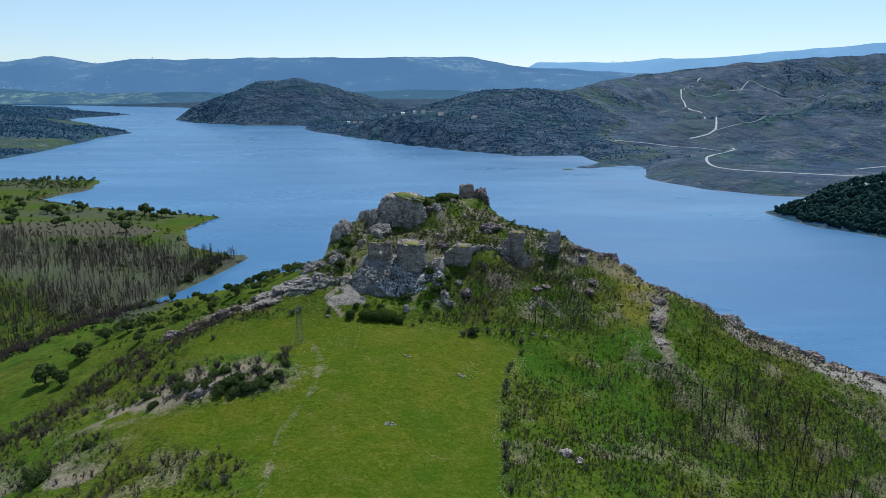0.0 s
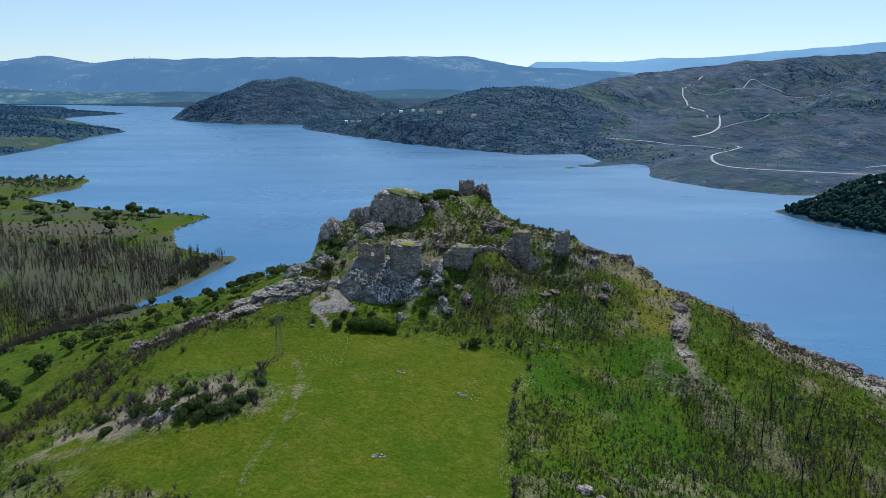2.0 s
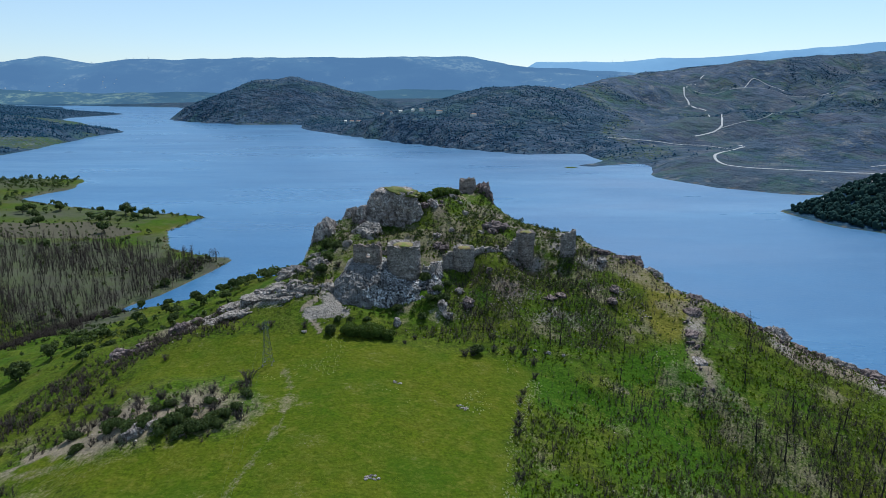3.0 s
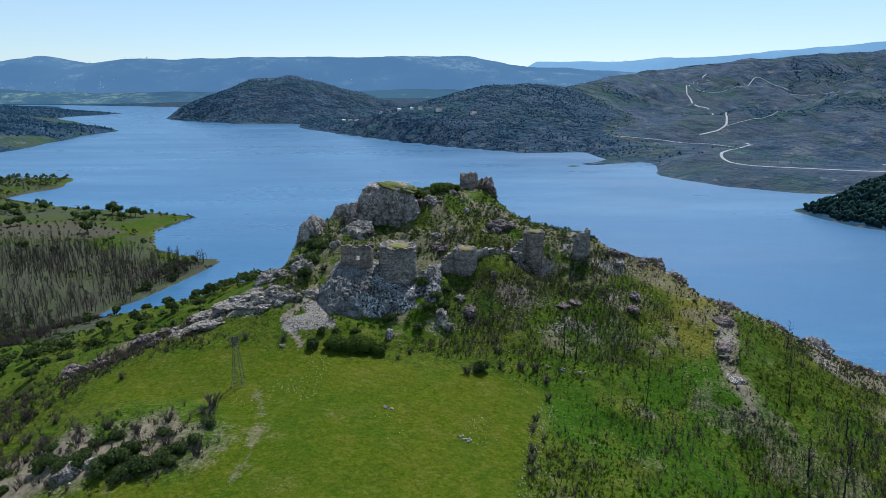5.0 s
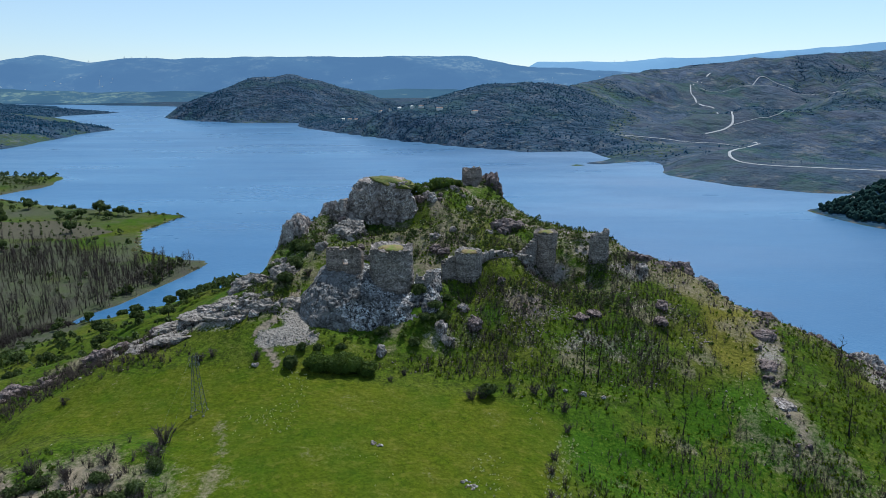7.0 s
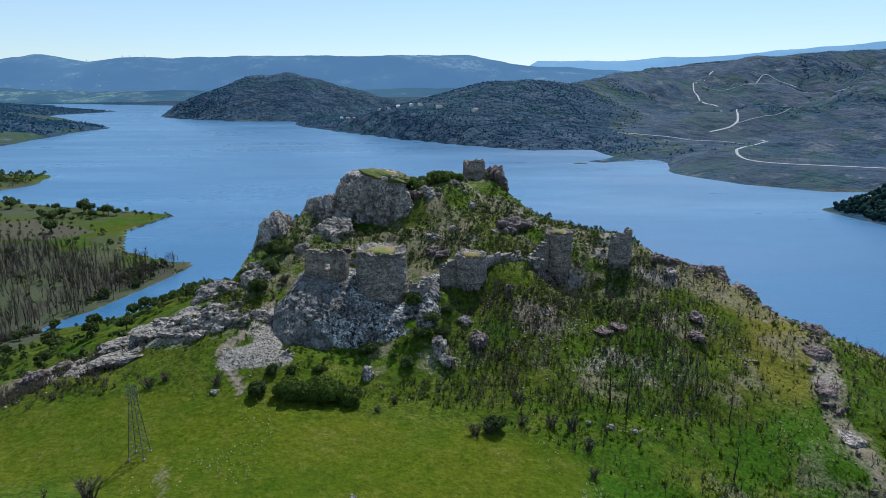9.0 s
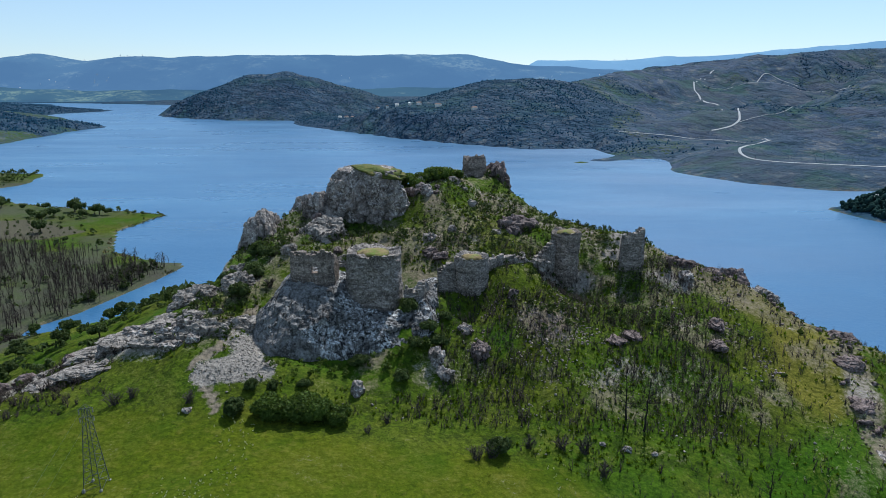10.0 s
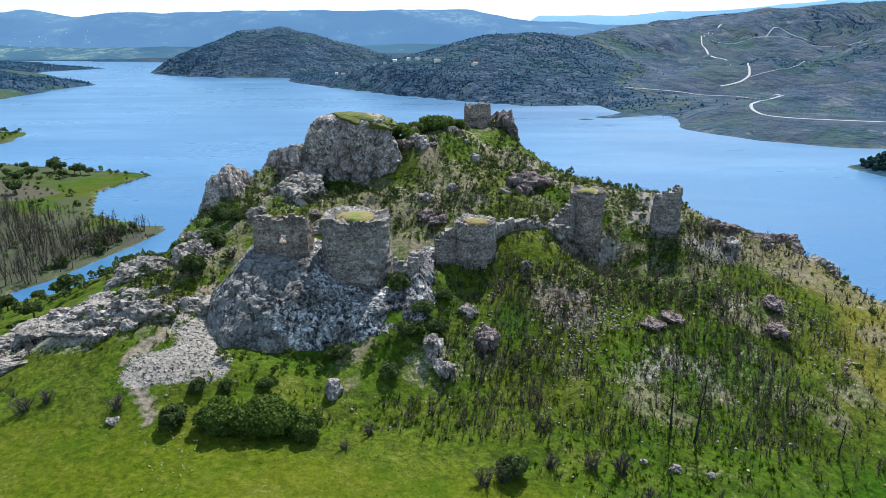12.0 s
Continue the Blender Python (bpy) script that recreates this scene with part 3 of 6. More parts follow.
def covers(x, y, z, steep):
    """What covers the ground: weights by name."""
    near = step(420, 300, np.hypot(x, y - 150))
    hill = near * step(6, 14, z)
    meadow = step(-3, 3, inside(x, y, MEADOW) + 2 * fbm(x, y, 12, 3)) * near
    rib = line_mask(x, y, [(p[0], p[1]) for p in WEST_RIB[1:5]], 6) * near
    crest = np.maximum(line_mask(x, y, [(p[0], p[1] - 2) for p in CASTLE_CREST[5:13]], 9), step(90, 100, x) * line_mask(x, y, [(p[0], p[1] - 9) for p in CASTLE_CREST[9:13]], 11)) * near
    band = np.maximum(line_mask(x, y, [(80, 221), (76.5, 212), (71.5, 199), (67.5, 188), (67, 180), (66.5, 174)], 3.0), line_mask(x, y, [(100, 210), (118, 201), (140, 188), (150, 182)], 6)) * near
    patchy = step(0.15, 0.5, fbm(x, y, 14, 4, 11.0))
    scree = line_mask(x, y, [(-33.6, 190.6), (-31, 191.6), (-27.5, 192.5), (-29.5, 195.5), (-31.0, 199.0)], 2.7, 0.3)
    path = 1.3 * line_mask(x, y, [(-30.7, 183.5), (-33, 186.3), (-35.3, 188.7), (-36.8, 190.9), (-36.5, 192.6), (-34.2, 195.3), (-32.8, 200.7), (-32.8, 205.5), (-32.3, 209.7)], 0.65, 0.3)
    path2 = line_mask(x, y, [(-33, 100), (-35, 122), (-31, 140), (-32, 155), (-36, 166)], 0.8, 0.4)
    slope = step(8, 24, x - 0.15 * (y - 180)) * hill * (1 - meadow)
    south = step(186, 196, y) * step(-46, -36, x) * hill
    pink = np.exp(-(((x - 19.8) / 4.0) ** 2 + ((y - 205.5) / 4.6) ** 2)) * 1.3
    knoll = np.exp(-(((x + 66) / 28) ** 2 + ((y - 146 - 0.12 * (x + 56)) / 9.5) ** 2)) * 1.25
    corner = step(-55, -85, x + 12 * fbm(x, y, 20, 3)) * step(140, 118, y) * near + 0.7 * line_mask(x, y, [(-40, 108), (-70, 112), (-120, 105)], 7) * near
    rock = np.maximum.reduce([0.75 * step(0.75, 1.2, steep) * near, 0.8 * rib * step(-0.1, 0.4, fbm(x, y, 9, 4, 4.0)) * step(-86, -62, x), 0.5 * band * step(-0.3, 0.3, fbm(x, y, 6, 4, 44.0)), 0.75 * crest * step(-0.2, 0.4, fbm(x, y, 8, 4, 9.0)), scree, 0.35 * south * patchy])
    upper = south * step(212, 226, y) * step(50, 36, x)
    rock = np.maximum(rock, 0.36 * upper * step(-0.05, 0.5, fbm(x, y, 7, 4, 24.0)))
    soil = np.maximum.reduce([0.2 * upper + 0.4 * upper * step(-0.1, 0.5, fbm(x, y, 6, 4, 27.0)), 0.52 * south * step(0.0, 0.6, fbm(x, y, 9, 4, 14.0)), pink, 0.95 * knoll * step(-0.5, 0.2, fbm(x, y, 6, 4, 2.5)), 0.62 * corner * step(-0.3, 0.35, fbm(x, y, 11, 4, 29.0)), path, 0.4 * path2, 0.55 * rib * step(-0.5, 0.3, fbm(x, y, 7, 4, 19.0)), (0.55 + 0.25 * step(80, 95, x)) * crest, 0.7 * band, 0.38 * slope * step(0.1, 0.5, fbm(x, y, 10, 4, 21.0))])
    farther = 1 - near
    dapple = 0.5 * fbm(x, y, 9, 4, 37.0)
    lush = near * (1 - meadow) * (np.maximum(line_mask(x, y, [(30, 166), (44, 160), (54, 176), (60, 180)], 12), line_mask(x, y, [(36, 140), (52, 150)], 10)) * 0.8 + np.exp(-(((x - 12) / 4) ** 2 + ((y - 203) / 4) ** 2)) + dapple)
    straw = near * (1 - meadow) * (line_mask(x, y, [(62, 226), (68, 216), (69, 206), (64, 199)], 6) * 0.8 + 0.45 * step(45, 70, x) * step(190, 215, y) + 0.5 * dapple)
    shore = 0.8 * step(0.6, 0.1, z) * step(1300, 700, np.hypot(x, y))
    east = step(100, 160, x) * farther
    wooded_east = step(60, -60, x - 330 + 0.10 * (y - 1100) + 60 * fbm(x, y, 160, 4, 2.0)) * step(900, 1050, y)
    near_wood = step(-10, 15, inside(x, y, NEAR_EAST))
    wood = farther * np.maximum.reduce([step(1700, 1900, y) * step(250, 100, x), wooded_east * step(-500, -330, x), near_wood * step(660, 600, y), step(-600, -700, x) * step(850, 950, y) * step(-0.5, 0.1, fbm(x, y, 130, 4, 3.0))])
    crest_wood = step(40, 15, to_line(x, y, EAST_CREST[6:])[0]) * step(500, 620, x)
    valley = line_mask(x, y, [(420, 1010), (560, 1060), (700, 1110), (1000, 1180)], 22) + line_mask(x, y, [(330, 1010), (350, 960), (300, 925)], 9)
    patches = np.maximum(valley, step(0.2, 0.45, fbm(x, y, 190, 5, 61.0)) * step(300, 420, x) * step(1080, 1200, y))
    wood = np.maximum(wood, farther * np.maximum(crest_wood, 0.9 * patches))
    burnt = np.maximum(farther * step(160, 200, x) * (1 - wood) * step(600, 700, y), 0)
    # Land past about 900 m, burnt and unburnt, is dulled with the haze-blue tone.
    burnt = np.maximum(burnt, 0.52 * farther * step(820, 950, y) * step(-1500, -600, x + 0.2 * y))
    low = step(-128, -140, x) * step(250, 300, y + 0.8 * (x + 150)) * step(900, 800, y)
    ash = 0.42 * low + 0.5 * low * fbm(x, y, 40, 4, 6.0)
    ash = np.maximum(ash, low * step(450, 415, y + 0.25 * (x + 200) + 25 * fbm(x, y, 60, 3)) * (0.95 + 0.4 * fbm(x, y, 20, 4)))
    field = low * step(-6, 4, inside(x, y, [(-225, 500), (-240, 478), (-300, 462), (-370, 490), (-350, 520), (-280, 528)]))
    soil = np.maximum(soil * near, 0.6 * shore)
    return dict(meadow=meadow, lush=lush, straw=straw, wood=wood, burnt=burnt * (1 - step(-100, -130, x) * step(900, 800, y)), ash=ash, field=field, soil=soil, rock=rock * near)


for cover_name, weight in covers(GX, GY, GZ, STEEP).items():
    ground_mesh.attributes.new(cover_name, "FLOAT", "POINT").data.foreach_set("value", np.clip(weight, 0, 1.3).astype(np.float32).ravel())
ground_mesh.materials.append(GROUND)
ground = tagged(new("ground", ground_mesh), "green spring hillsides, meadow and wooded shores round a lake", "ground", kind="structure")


def at(x, y):
    """The ground's height at a place, by its own grid."""
    i = int(np.clip(np.searchsorted(gx, x) - 1, 0, len(gx) - 2))
    j = int(np.clip(np.searchsorted(gy, y) - 1, 0, len(gy) - 2))
    u, v = (x - gx[i]) / (gx[i + 1] - gx[i]), (y - gy[j]) / (gy[j + 1] - gy[j])
    return float((GZ[j, i] * (1 - u) + GZ[j, i + 1] * u) * (1 - v) + (GZ[j + 1, i] * (1 - u) + GZ[j + 1, i + 1] * u) * v)


def at_all(x, y):
    i = np.clip(np.searchsorted(gx, x) - 1, 0, len(gx) - 2)
    j = np.clip(np.searchsorted(gy, y) - 1, 0, len(gy) - 2)
    u, v = (x - gx[i]) / (gx[i + 1] - gx[i]), (y - gy[j]) / (gy[j + 1] - gy[j])
    return (GZ[j, i] * (1 - u) + GZ[j, i + 1] * u) * (1 - v) + (GZ[j + 1, i] * (1 - u) + GZ[j + 1, i + 1] * u) * v


lake_mesh = mesh_of("lake", [(-4900, -900, 0), (4900, -900, 0), (4900, 4900, 0), (-4900, 4900, 0)], [(0, 1, 2, 3)], False)
lake_mesh.materials.append(WATER)
tagged(new("lake", lake_mesh), "calm blue reservoir lake with faint wind streaks", "lake", kind="structure")


# ---- far hills, the backdrop of the valley ----
def far_hills(name, label, y0, y1, crest, mat, shift):
    xs, ys = np.linspace(-4850, 4850, 360), np.linspace(y0, y1, 40)
    X, Y = np.meshgrid(xs, ys)
    top = np.interp(X, [c[0] for c in crest], [c[1] for c in crest]) + 7 * fbm(X, X * 0, 160, 4, shift)
    t = (Y - y0) / (y1 - y0)
    Z = -4 + (top + 4) * (1 - (1 - t) ** 1.7) + ((26 if top.max() > 130 else 10) * fbm(X, Y, 420, 6, shift) + 22 * (0.5 - np.abs(fbm(X, Y, 600, 4, shift + 5)))) * np.sin(np.pi * t)
    me = sheet(xs, ys, Z)
    me.materials.append(mat)
    return tagged(new(name, me), label, "hills", kind="structure")


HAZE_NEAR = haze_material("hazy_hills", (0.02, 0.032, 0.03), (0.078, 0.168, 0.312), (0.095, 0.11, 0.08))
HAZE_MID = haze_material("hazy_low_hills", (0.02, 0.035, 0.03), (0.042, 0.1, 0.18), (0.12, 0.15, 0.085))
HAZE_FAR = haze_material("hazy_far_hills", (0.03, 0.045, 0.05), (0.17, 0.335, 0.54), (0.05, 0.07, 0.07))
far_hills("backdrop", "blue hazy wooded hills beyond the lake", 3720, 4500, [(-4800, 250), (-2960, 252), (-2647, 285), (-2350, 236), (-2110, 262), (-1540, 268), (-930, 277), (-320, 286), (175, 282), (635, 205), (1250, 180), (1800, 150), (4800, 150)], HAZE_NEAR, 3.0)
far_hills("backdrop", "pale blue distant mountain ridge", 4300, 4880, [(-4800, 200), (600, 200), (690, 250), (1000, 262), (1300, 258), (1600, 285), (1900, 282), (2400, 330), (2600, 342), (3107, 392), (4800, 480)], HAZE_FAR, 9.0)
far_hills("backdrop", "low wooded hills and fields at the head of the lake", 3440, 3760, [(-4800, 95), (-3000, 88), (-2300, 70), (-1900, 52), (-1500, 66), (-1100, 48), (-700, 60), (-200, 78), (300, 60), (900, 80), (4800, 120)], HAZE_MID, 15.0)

# ---- builders ----
def part(name, data, mat, parent=None, label=""):
    """One mesh object, under a thing or a part; data: a bmesh or a mesh."""
    if isinstance(data, bmesh.types.BMesh):
        me = bpy.data.meshes.new(name)
        data.to_mesh(me)
        data.free()
    else:
        me = data
    for one in mat if isinstance(mat, list) else [mat]:
        me.materials.append(one)
    ob = new(name, me)
    if parent:
        ob.parent = parent
        ob.matrix_parent_inverse = Matrix.Translation(parent.location).inverted()
    if label:
        ob["label"] = label
    return ob


def thing(name, place, label, category, group=""):
    ob = new(name)
    ob.location = place
    ob.empty_display_size = 0.3
    return tagged(ob, label, category, group)


def smooth_all(bm, on=True):
    for f in bm.faces:
        f.smooth = on


def rock_mesh(size, seed, boxy=0.55, detail=4, rough=0.22, cracks=0.12, flat_top=0.0):
    """A craggy boulder or crag about its centre, fluted, cracked into blocks and stepped in ledges; size: half extents."""
    bm = bmesh.new()
    bmesh.ops.create_icosphere(bm, subdivisions=detail, radius=1.0)
    off = Vector((seed * 7.13, seed * 3.71, seed * 5.37))
    g = random.Random(seed)
    mean = (size[0] + size[1] + size[2]) / 3
    depth = min(1.0, mean / 4.0)
    wide = 1.0 / (0.55 + 0.45 * depth)
    planes = []
    for _ in range(16):
        n = Vector((g.gauss(0, 1), g.gauss(0, 1), g.gauss(0, 0.7))).normalized()
        planes.append((n, g.uniform(0.74, 1.05)))
    e = 1.0 + boxy * 1.6
    for v in bm.verts:
        d = v.co.copy()
        k = (abs(d.x) ** (2 * e) + abs(d.y) ** (2 * e) + abs(d.z) ** (2 * e)) ** (-1 / (2 * e))
        p = d * (1 - boxy + k * boxy)
        chip = min(h / max(d.dot(n), 0.05) for n, h in planes)
        p = p * min(1.0, chip / max(p.length, 0.01)) * 1.06
        p = p * (1.0 + rough * noise.fractal(p * 1.1 + off, 0.9, 2.0, 3))
        m = Vector((p.x * size[0], p.y * size[1], p.z * size[2]))
        q = m * wide + off
        warp = noise.noise(q * 0.35)
        flute = max(0.0, 0.13 - abs(noise.noise(Vector((q.x * 0.38 + warp, q.y * 0.38, q.z * 0.1))))) / 0.13
        near = noise.voronoi(Vector((q.x * 0.36 + 0.6 * warp, q.y * 0.36, q.z * 0.42 + 0.4 * warp)))[0]
        block = min(1.0, (near[1] - near[0]) / 0.12)
        ledge = (q.z / 1.9 + 1.2 * warp) % 1.0
        push = (-6.0 * cracks * flute + 0.34 * (block - 0.7) + 0.4 * (ledge * ledge - 0.4)
                + 0.36 * noise.fractal(q * 0.5, 0.9, 2.0, 3) + 0.09 * noise.fractal(q * 2.2, 0.7, 2.0, 2))
        m = m + m.normalized() * (depth * push)
        if flat_top and m.z > flat_top * size[2]:
            m.z = flat_top * size[2] + (m.z - flat_top * size[2]) * 0.25
        v.co = m
    smooth_all(bm, False)
    return bm


def crag(name, label, mat, place, size, seed, yaw=0.0, boxy=0.55, detail=4, rough=0.22, cracks=0.12, flat_top=0.0, category="rock", group=""):
    largest = max(size)
    detail = max(detail, 6 if largest > 7 else 5 if largest > 3.6 else 4 if largest > 1.4 else 3)
    ob = part(name, rock_mesh(size, seed, boxy, detail, rough, cracks, flat_top), mat)
    ob.matrix_world = pose(*place, 0, 0, yaw)
    return tagged(ob, label, category, group)


def ruin(bm_cells, place_of, seed, jitter=0.1):
    """Solid rubble masonry out of filled cells {(i, j, k)}; place_of maps a grid corner to a place."""
    bm = bmesh.new()
    corners = {}

    def corner(i, j, k):
        key = (i, j, k)
        if key not in corners:
            p = place_of(i, j, k)
            n = noise.noise_vector(p * 0.9 + Vector((seed, 0, 0))) + 0.5 * noise.noise_vector(p * 2.3)
            corners[key] = bm.verts.new(p + n * jitter)
        return corners[key]

    sides = (((1, 0, 0), ((1, 0, 0), (1, 1, 0), (1, 1, 1), (1, 0, 1))), ((-1, 0, 0), ((0, 0, 0), (0, 0, 1), (0, 1, 1), (0, 1, 0))),
             ((0, 1, 0), ((0, 1, 0), (0, 1, 1), (1, 1, 1), (1, 1, 0))), ((0, -1, 0), ((0, 0, 0), (1, 0, 0), (1, 0, 1), (0, 0, 1))),
             ((0, 0, 1), ((0, 0, 1), (1, 0, 1), (1, 1, 1), (0, 1, 1))), ((0, 0, -1), ((0, 0, 0), (0, 1, 0), (1, 1, 0), (1, 0, 0))))
    for (i, j, k) in sorted(bm_cells):
        for (a, b, c), quad in sides:
            if (i + a, j + b, k + c) not in bm_cells:
                bm.faces.new([corner(i + u, j + v, k + w) for u, v, w in quad])
    return bm


def ruined_wall(name, label, mat, line, thickness, top, bottom, seed, holes=(), cell=0.5, group="", category="ruined wall", bulge=0.0):
    """A broken stretch of wall along a line of (x, y); top: heights at even steps; holes: (along, across, low, high) in metres."""
    points = [Vector(p) for p in line]
    lengths = [0.0]
    for a, b in zip(points, points[1:]):
        lengths.append(lengths[-1] + (b - a).length)
    total = lengths[-1]
    nu, nw = max(3, round(total / cell)), max(2, round(thickness / cell))
    z0 = bottom
    nz = round((max(top) - z0) / cell) + 2

    def along(s):
        for n in range(len(points) - 1):
            if s <= lengths[n + 1] or n == len(points) - 2:
                t = (s - lengths[n]) / (lengths[n + 1] - lengths[n])
                way = (points[n + 1] - points[n]).normalized()
                return points[n].lerp(points[n + 1], t), Vector((-way.y, way.x))

    def place_of(i, j, k):
        p, side = along(total * i / nu)
        lean = 1.0 - 0.012 * k
        q = p + side * ((j / nw - 0.5) * thickness * lean)
        return Vector((q.x, q.y, z0 + k * cell))

    filled = set()
    for i in range(nu):
        s = (i + 0.5) / nu
        for j in range(nw):
            h = float(np.interp(s * (len(top) - 1), range(len(top)), top)) + 0.7 * noise.noise(Vector((i * 0.45, j * 0.6, seed)))
            for k in range(nz):
                z = z0 + (k + 0.5) * cell
                hole = any(abs(s * total - hs) < hw / 2 and lo < z < hi for hs, hw, lo, hi in holes)
                if z < h and not hole:
                    filled.add((i, j, k))
    bm = ruin(filled, place_of, seed, 0.17)
    bmesh.ops.recalc_face_normals(bm, faces=bm.faces)
    ob = part(name, bm, mat)
    return tagged(ob, label, category, group)


def ruined_tower(label, mat, x, y, rx, ry, z0, z1, seed, square=2.0, taper=0.06, ledge=None, lean=(0, 0), ragged=0.9, cap=True, yaw=0.0, group="castle towers"):
    """A stump of a round or D-shaped tower, solid, with a broken top and grass grown on it."""
    tower = thing("ruined_tower", (x, y, z0), label, "ruined tower", group)
    bm = bmesh.new()
    n, rings = 96, max(10, round((z1 - z0) / 0.25))
    rows = []
    for k in range(rings + 1):
        t = k / rings
        row = []
        for i in range(n):
            a = 2 * math.pi * i / n
            c, s = math.cos(a), math.sin(a)
            r = (abs(c) ** square + abs(s) ** square) ** (-1 / square)
            top = z1 + ragged * (noise.noise(Vector((c * 1.8, s * 1.8, seed))) - 0.25) - 0.5 * abs(noise.noise(Vector((c * 6, s * 6, seed + 3))))
            z = z0 + (top - z0) * t
            grow = 1.0 + taper * (1 - t)
            if ledge and t < ledge[0]:
                grow += ledge[1] * min(1.0, (ledge[0] - t) * 12)
            q = Vector((c * 2.2, s * 2.2, z * 0.5 + seed))
            grow += 0.06 * noise.fractal(q, 0.9, 2, 4) + 0.04 * noise.noise(q * 3.5) - 0.06 * max(0.0, noise.noise(q * 1.1 + Vector((9, 0, 0)))) + 0.02 * noise.noise(Vector((c * 1.5, s * 1.5, z * 2.2)))
            row.append(bm.verts.new((x + lean[0] * t + rx * r * c * grow, y + lean[1] * t + ry * r * s * grow, z)))
        rows.append(row)
    for a, b in zip(rows, rows[1:]):
        for i in range(n):
            bm.faces.new((a[i], a[(i + 1) % n], b[(i + 1) % n], b[i]))
    inner = rows[-1]
    for f, drop in ((0.8, 0.35), (0.5, 0.55), (0.2, 0.5)):
        ring = []
        for v in inner if f == 0.8 else ring_before:
            g = f if f == 0.8 else f / before
            cx, cy = x + lean[0], y + lean[1]
            ring.append(bm.verts.new((cx + (v.co.x - cx) * g, cy + (v.co.y - cy) * g, (v.co.z if f != 0.8 else v.co.z - drop * 0.6) - 0.12 + 0.1 * noise.noise(v.co * 1.3))))
        outer = inner if f == 0.8 else ring_before
        for i in range(n):
            bm.faces.new((outer[i], outer[(i + 1) % n], ring[(i + 1) % n], ring[i]))
        ring_before, before = ring, f
    bm.faces.new(ring_before)
    part("masonry", bm, mat, tower)
    if cap:
        bm = bmesh.new()
        bmesh.ops.create_icosphere(bm, subdivisions=3, radius=1.0)
        for v in bm.verts:
            k = 1 + 0.22 * noise.fractal(v.co * 2.1 + Vector((seed, 1, 0)), 0.9, 2, 3)
            v.co = Vector((x + lean[0] + v.co.x * rx * 0.62 * k, y + lean[1] + v.co.y * ry * 0.62 * k, z1 - 0.66 + (v.co.z * 0.6 * k if v.co.z > 0 else v.co.z * 0.3)))
        smooth_all(bm)
        part("grass_cap", bm, DRY_GRASS, tower, "dry yellow grass on the broken top")
    return tower


def rock_face(name, label, mat, foot, top, back, seed, nu=230, nv=100, rough=0.9):
    """A steep bare face of living rock between a foot line and a top line, with a shelf running back into the hill."""
    def on(line, u):
        s = u * (len(line) - 1)
        i = min(int(s), len(line) - 2)
        a, b = Vector(line[i]), Vector(line[i + 1])
        t = s - i
        return a.lerp(b, t * t * (3 - 2 * t) * 0.5 + t * 0.5)

    bm = bmesh.new()
    rows = []
    for j in range(nv + 1):
        v = j / nv
        row = []
        for i in range(nu + 1):
            u = i / nu
            f, h = on(foot, u), on(top, u)
            f.z = at(f.x, f.y) - 0.6
            if v <= 0.75:
                w = v / 0.75
                p = f.lerp(h, w)
                p.z = f.z + (h.z - f.z) * (w ** 0.55)
                d = Vector((0.1, -0.75, 0.55))
                swell = math.sin(math.pi * w)
            else:
                w = (v - 0.75) / 0.25
                p = h + Vector((0, back * w, 0.6 * math.sin(w * 3) - 4.0 * max(0.0, w - 0.7)))
                d = Vector((0, -0.2, 1))
                swell = 0.3
            q = p * 0.22 + Vector((seed, 0, 0))
            cell = noise.voronoi(Vector((q.x * 2.2, q.y * 1.4, q.z * 1.3)))[0]
            r = 1.1 * noise.fractal(q, 0.9, 2, 4) + 0.9 * min(cell[1] - cell[0], 0.5) + 0.34 * noise.fractal(q * 5, 0.7, 2, 4) - 0.5 * max(0.0, 0.16 - abs(noise.noise(Vector((q.x * 4.5, q.y * 2, q.z * 1.3))))) / 0.16 - 0.4 * abs(noise.noise(Vector((q.x * 5, q.y, q.z * 0.8))))
            row.append(bm.verts.new(p + d * (rough * r * (0.35 + 0.65 * swell))))
        rows.append(row)
    for a, b in zip(rows, rows[1:]):
        for i in range(nu):
            bm.faces.new((a[i], a[i + 1], b[i + 1], b[i]))
    smooth_all(bm, False)
    return tagged(part(name, bm, mat), label, "rock")


# ---- the castle ruin on its rock ----
rock_face("rock_face", "grey lichen-spotted rock face under the ruined castle towers", ROCK_SLAB,
          [(-31.5, 204, 0), (-30, 200, 0), (-26.4, 195, 0), (-19.4, 197.5, 0), (-12, 198.5, 0), (-4.4, 199, 0), (-0.5, 201, 0), (1.0, 206, 0)],
          [(-28, 207, 57.5), (-26, 206.5, 59.3), (-22, 206.5, 59.6), (-17, 206, 58.8), (-12, 205.6, 55.2), (-5.5, 205.4, 54.8), (-1.5, 207, 57.0), (0.5, 211, 56.5)], 14, 3)

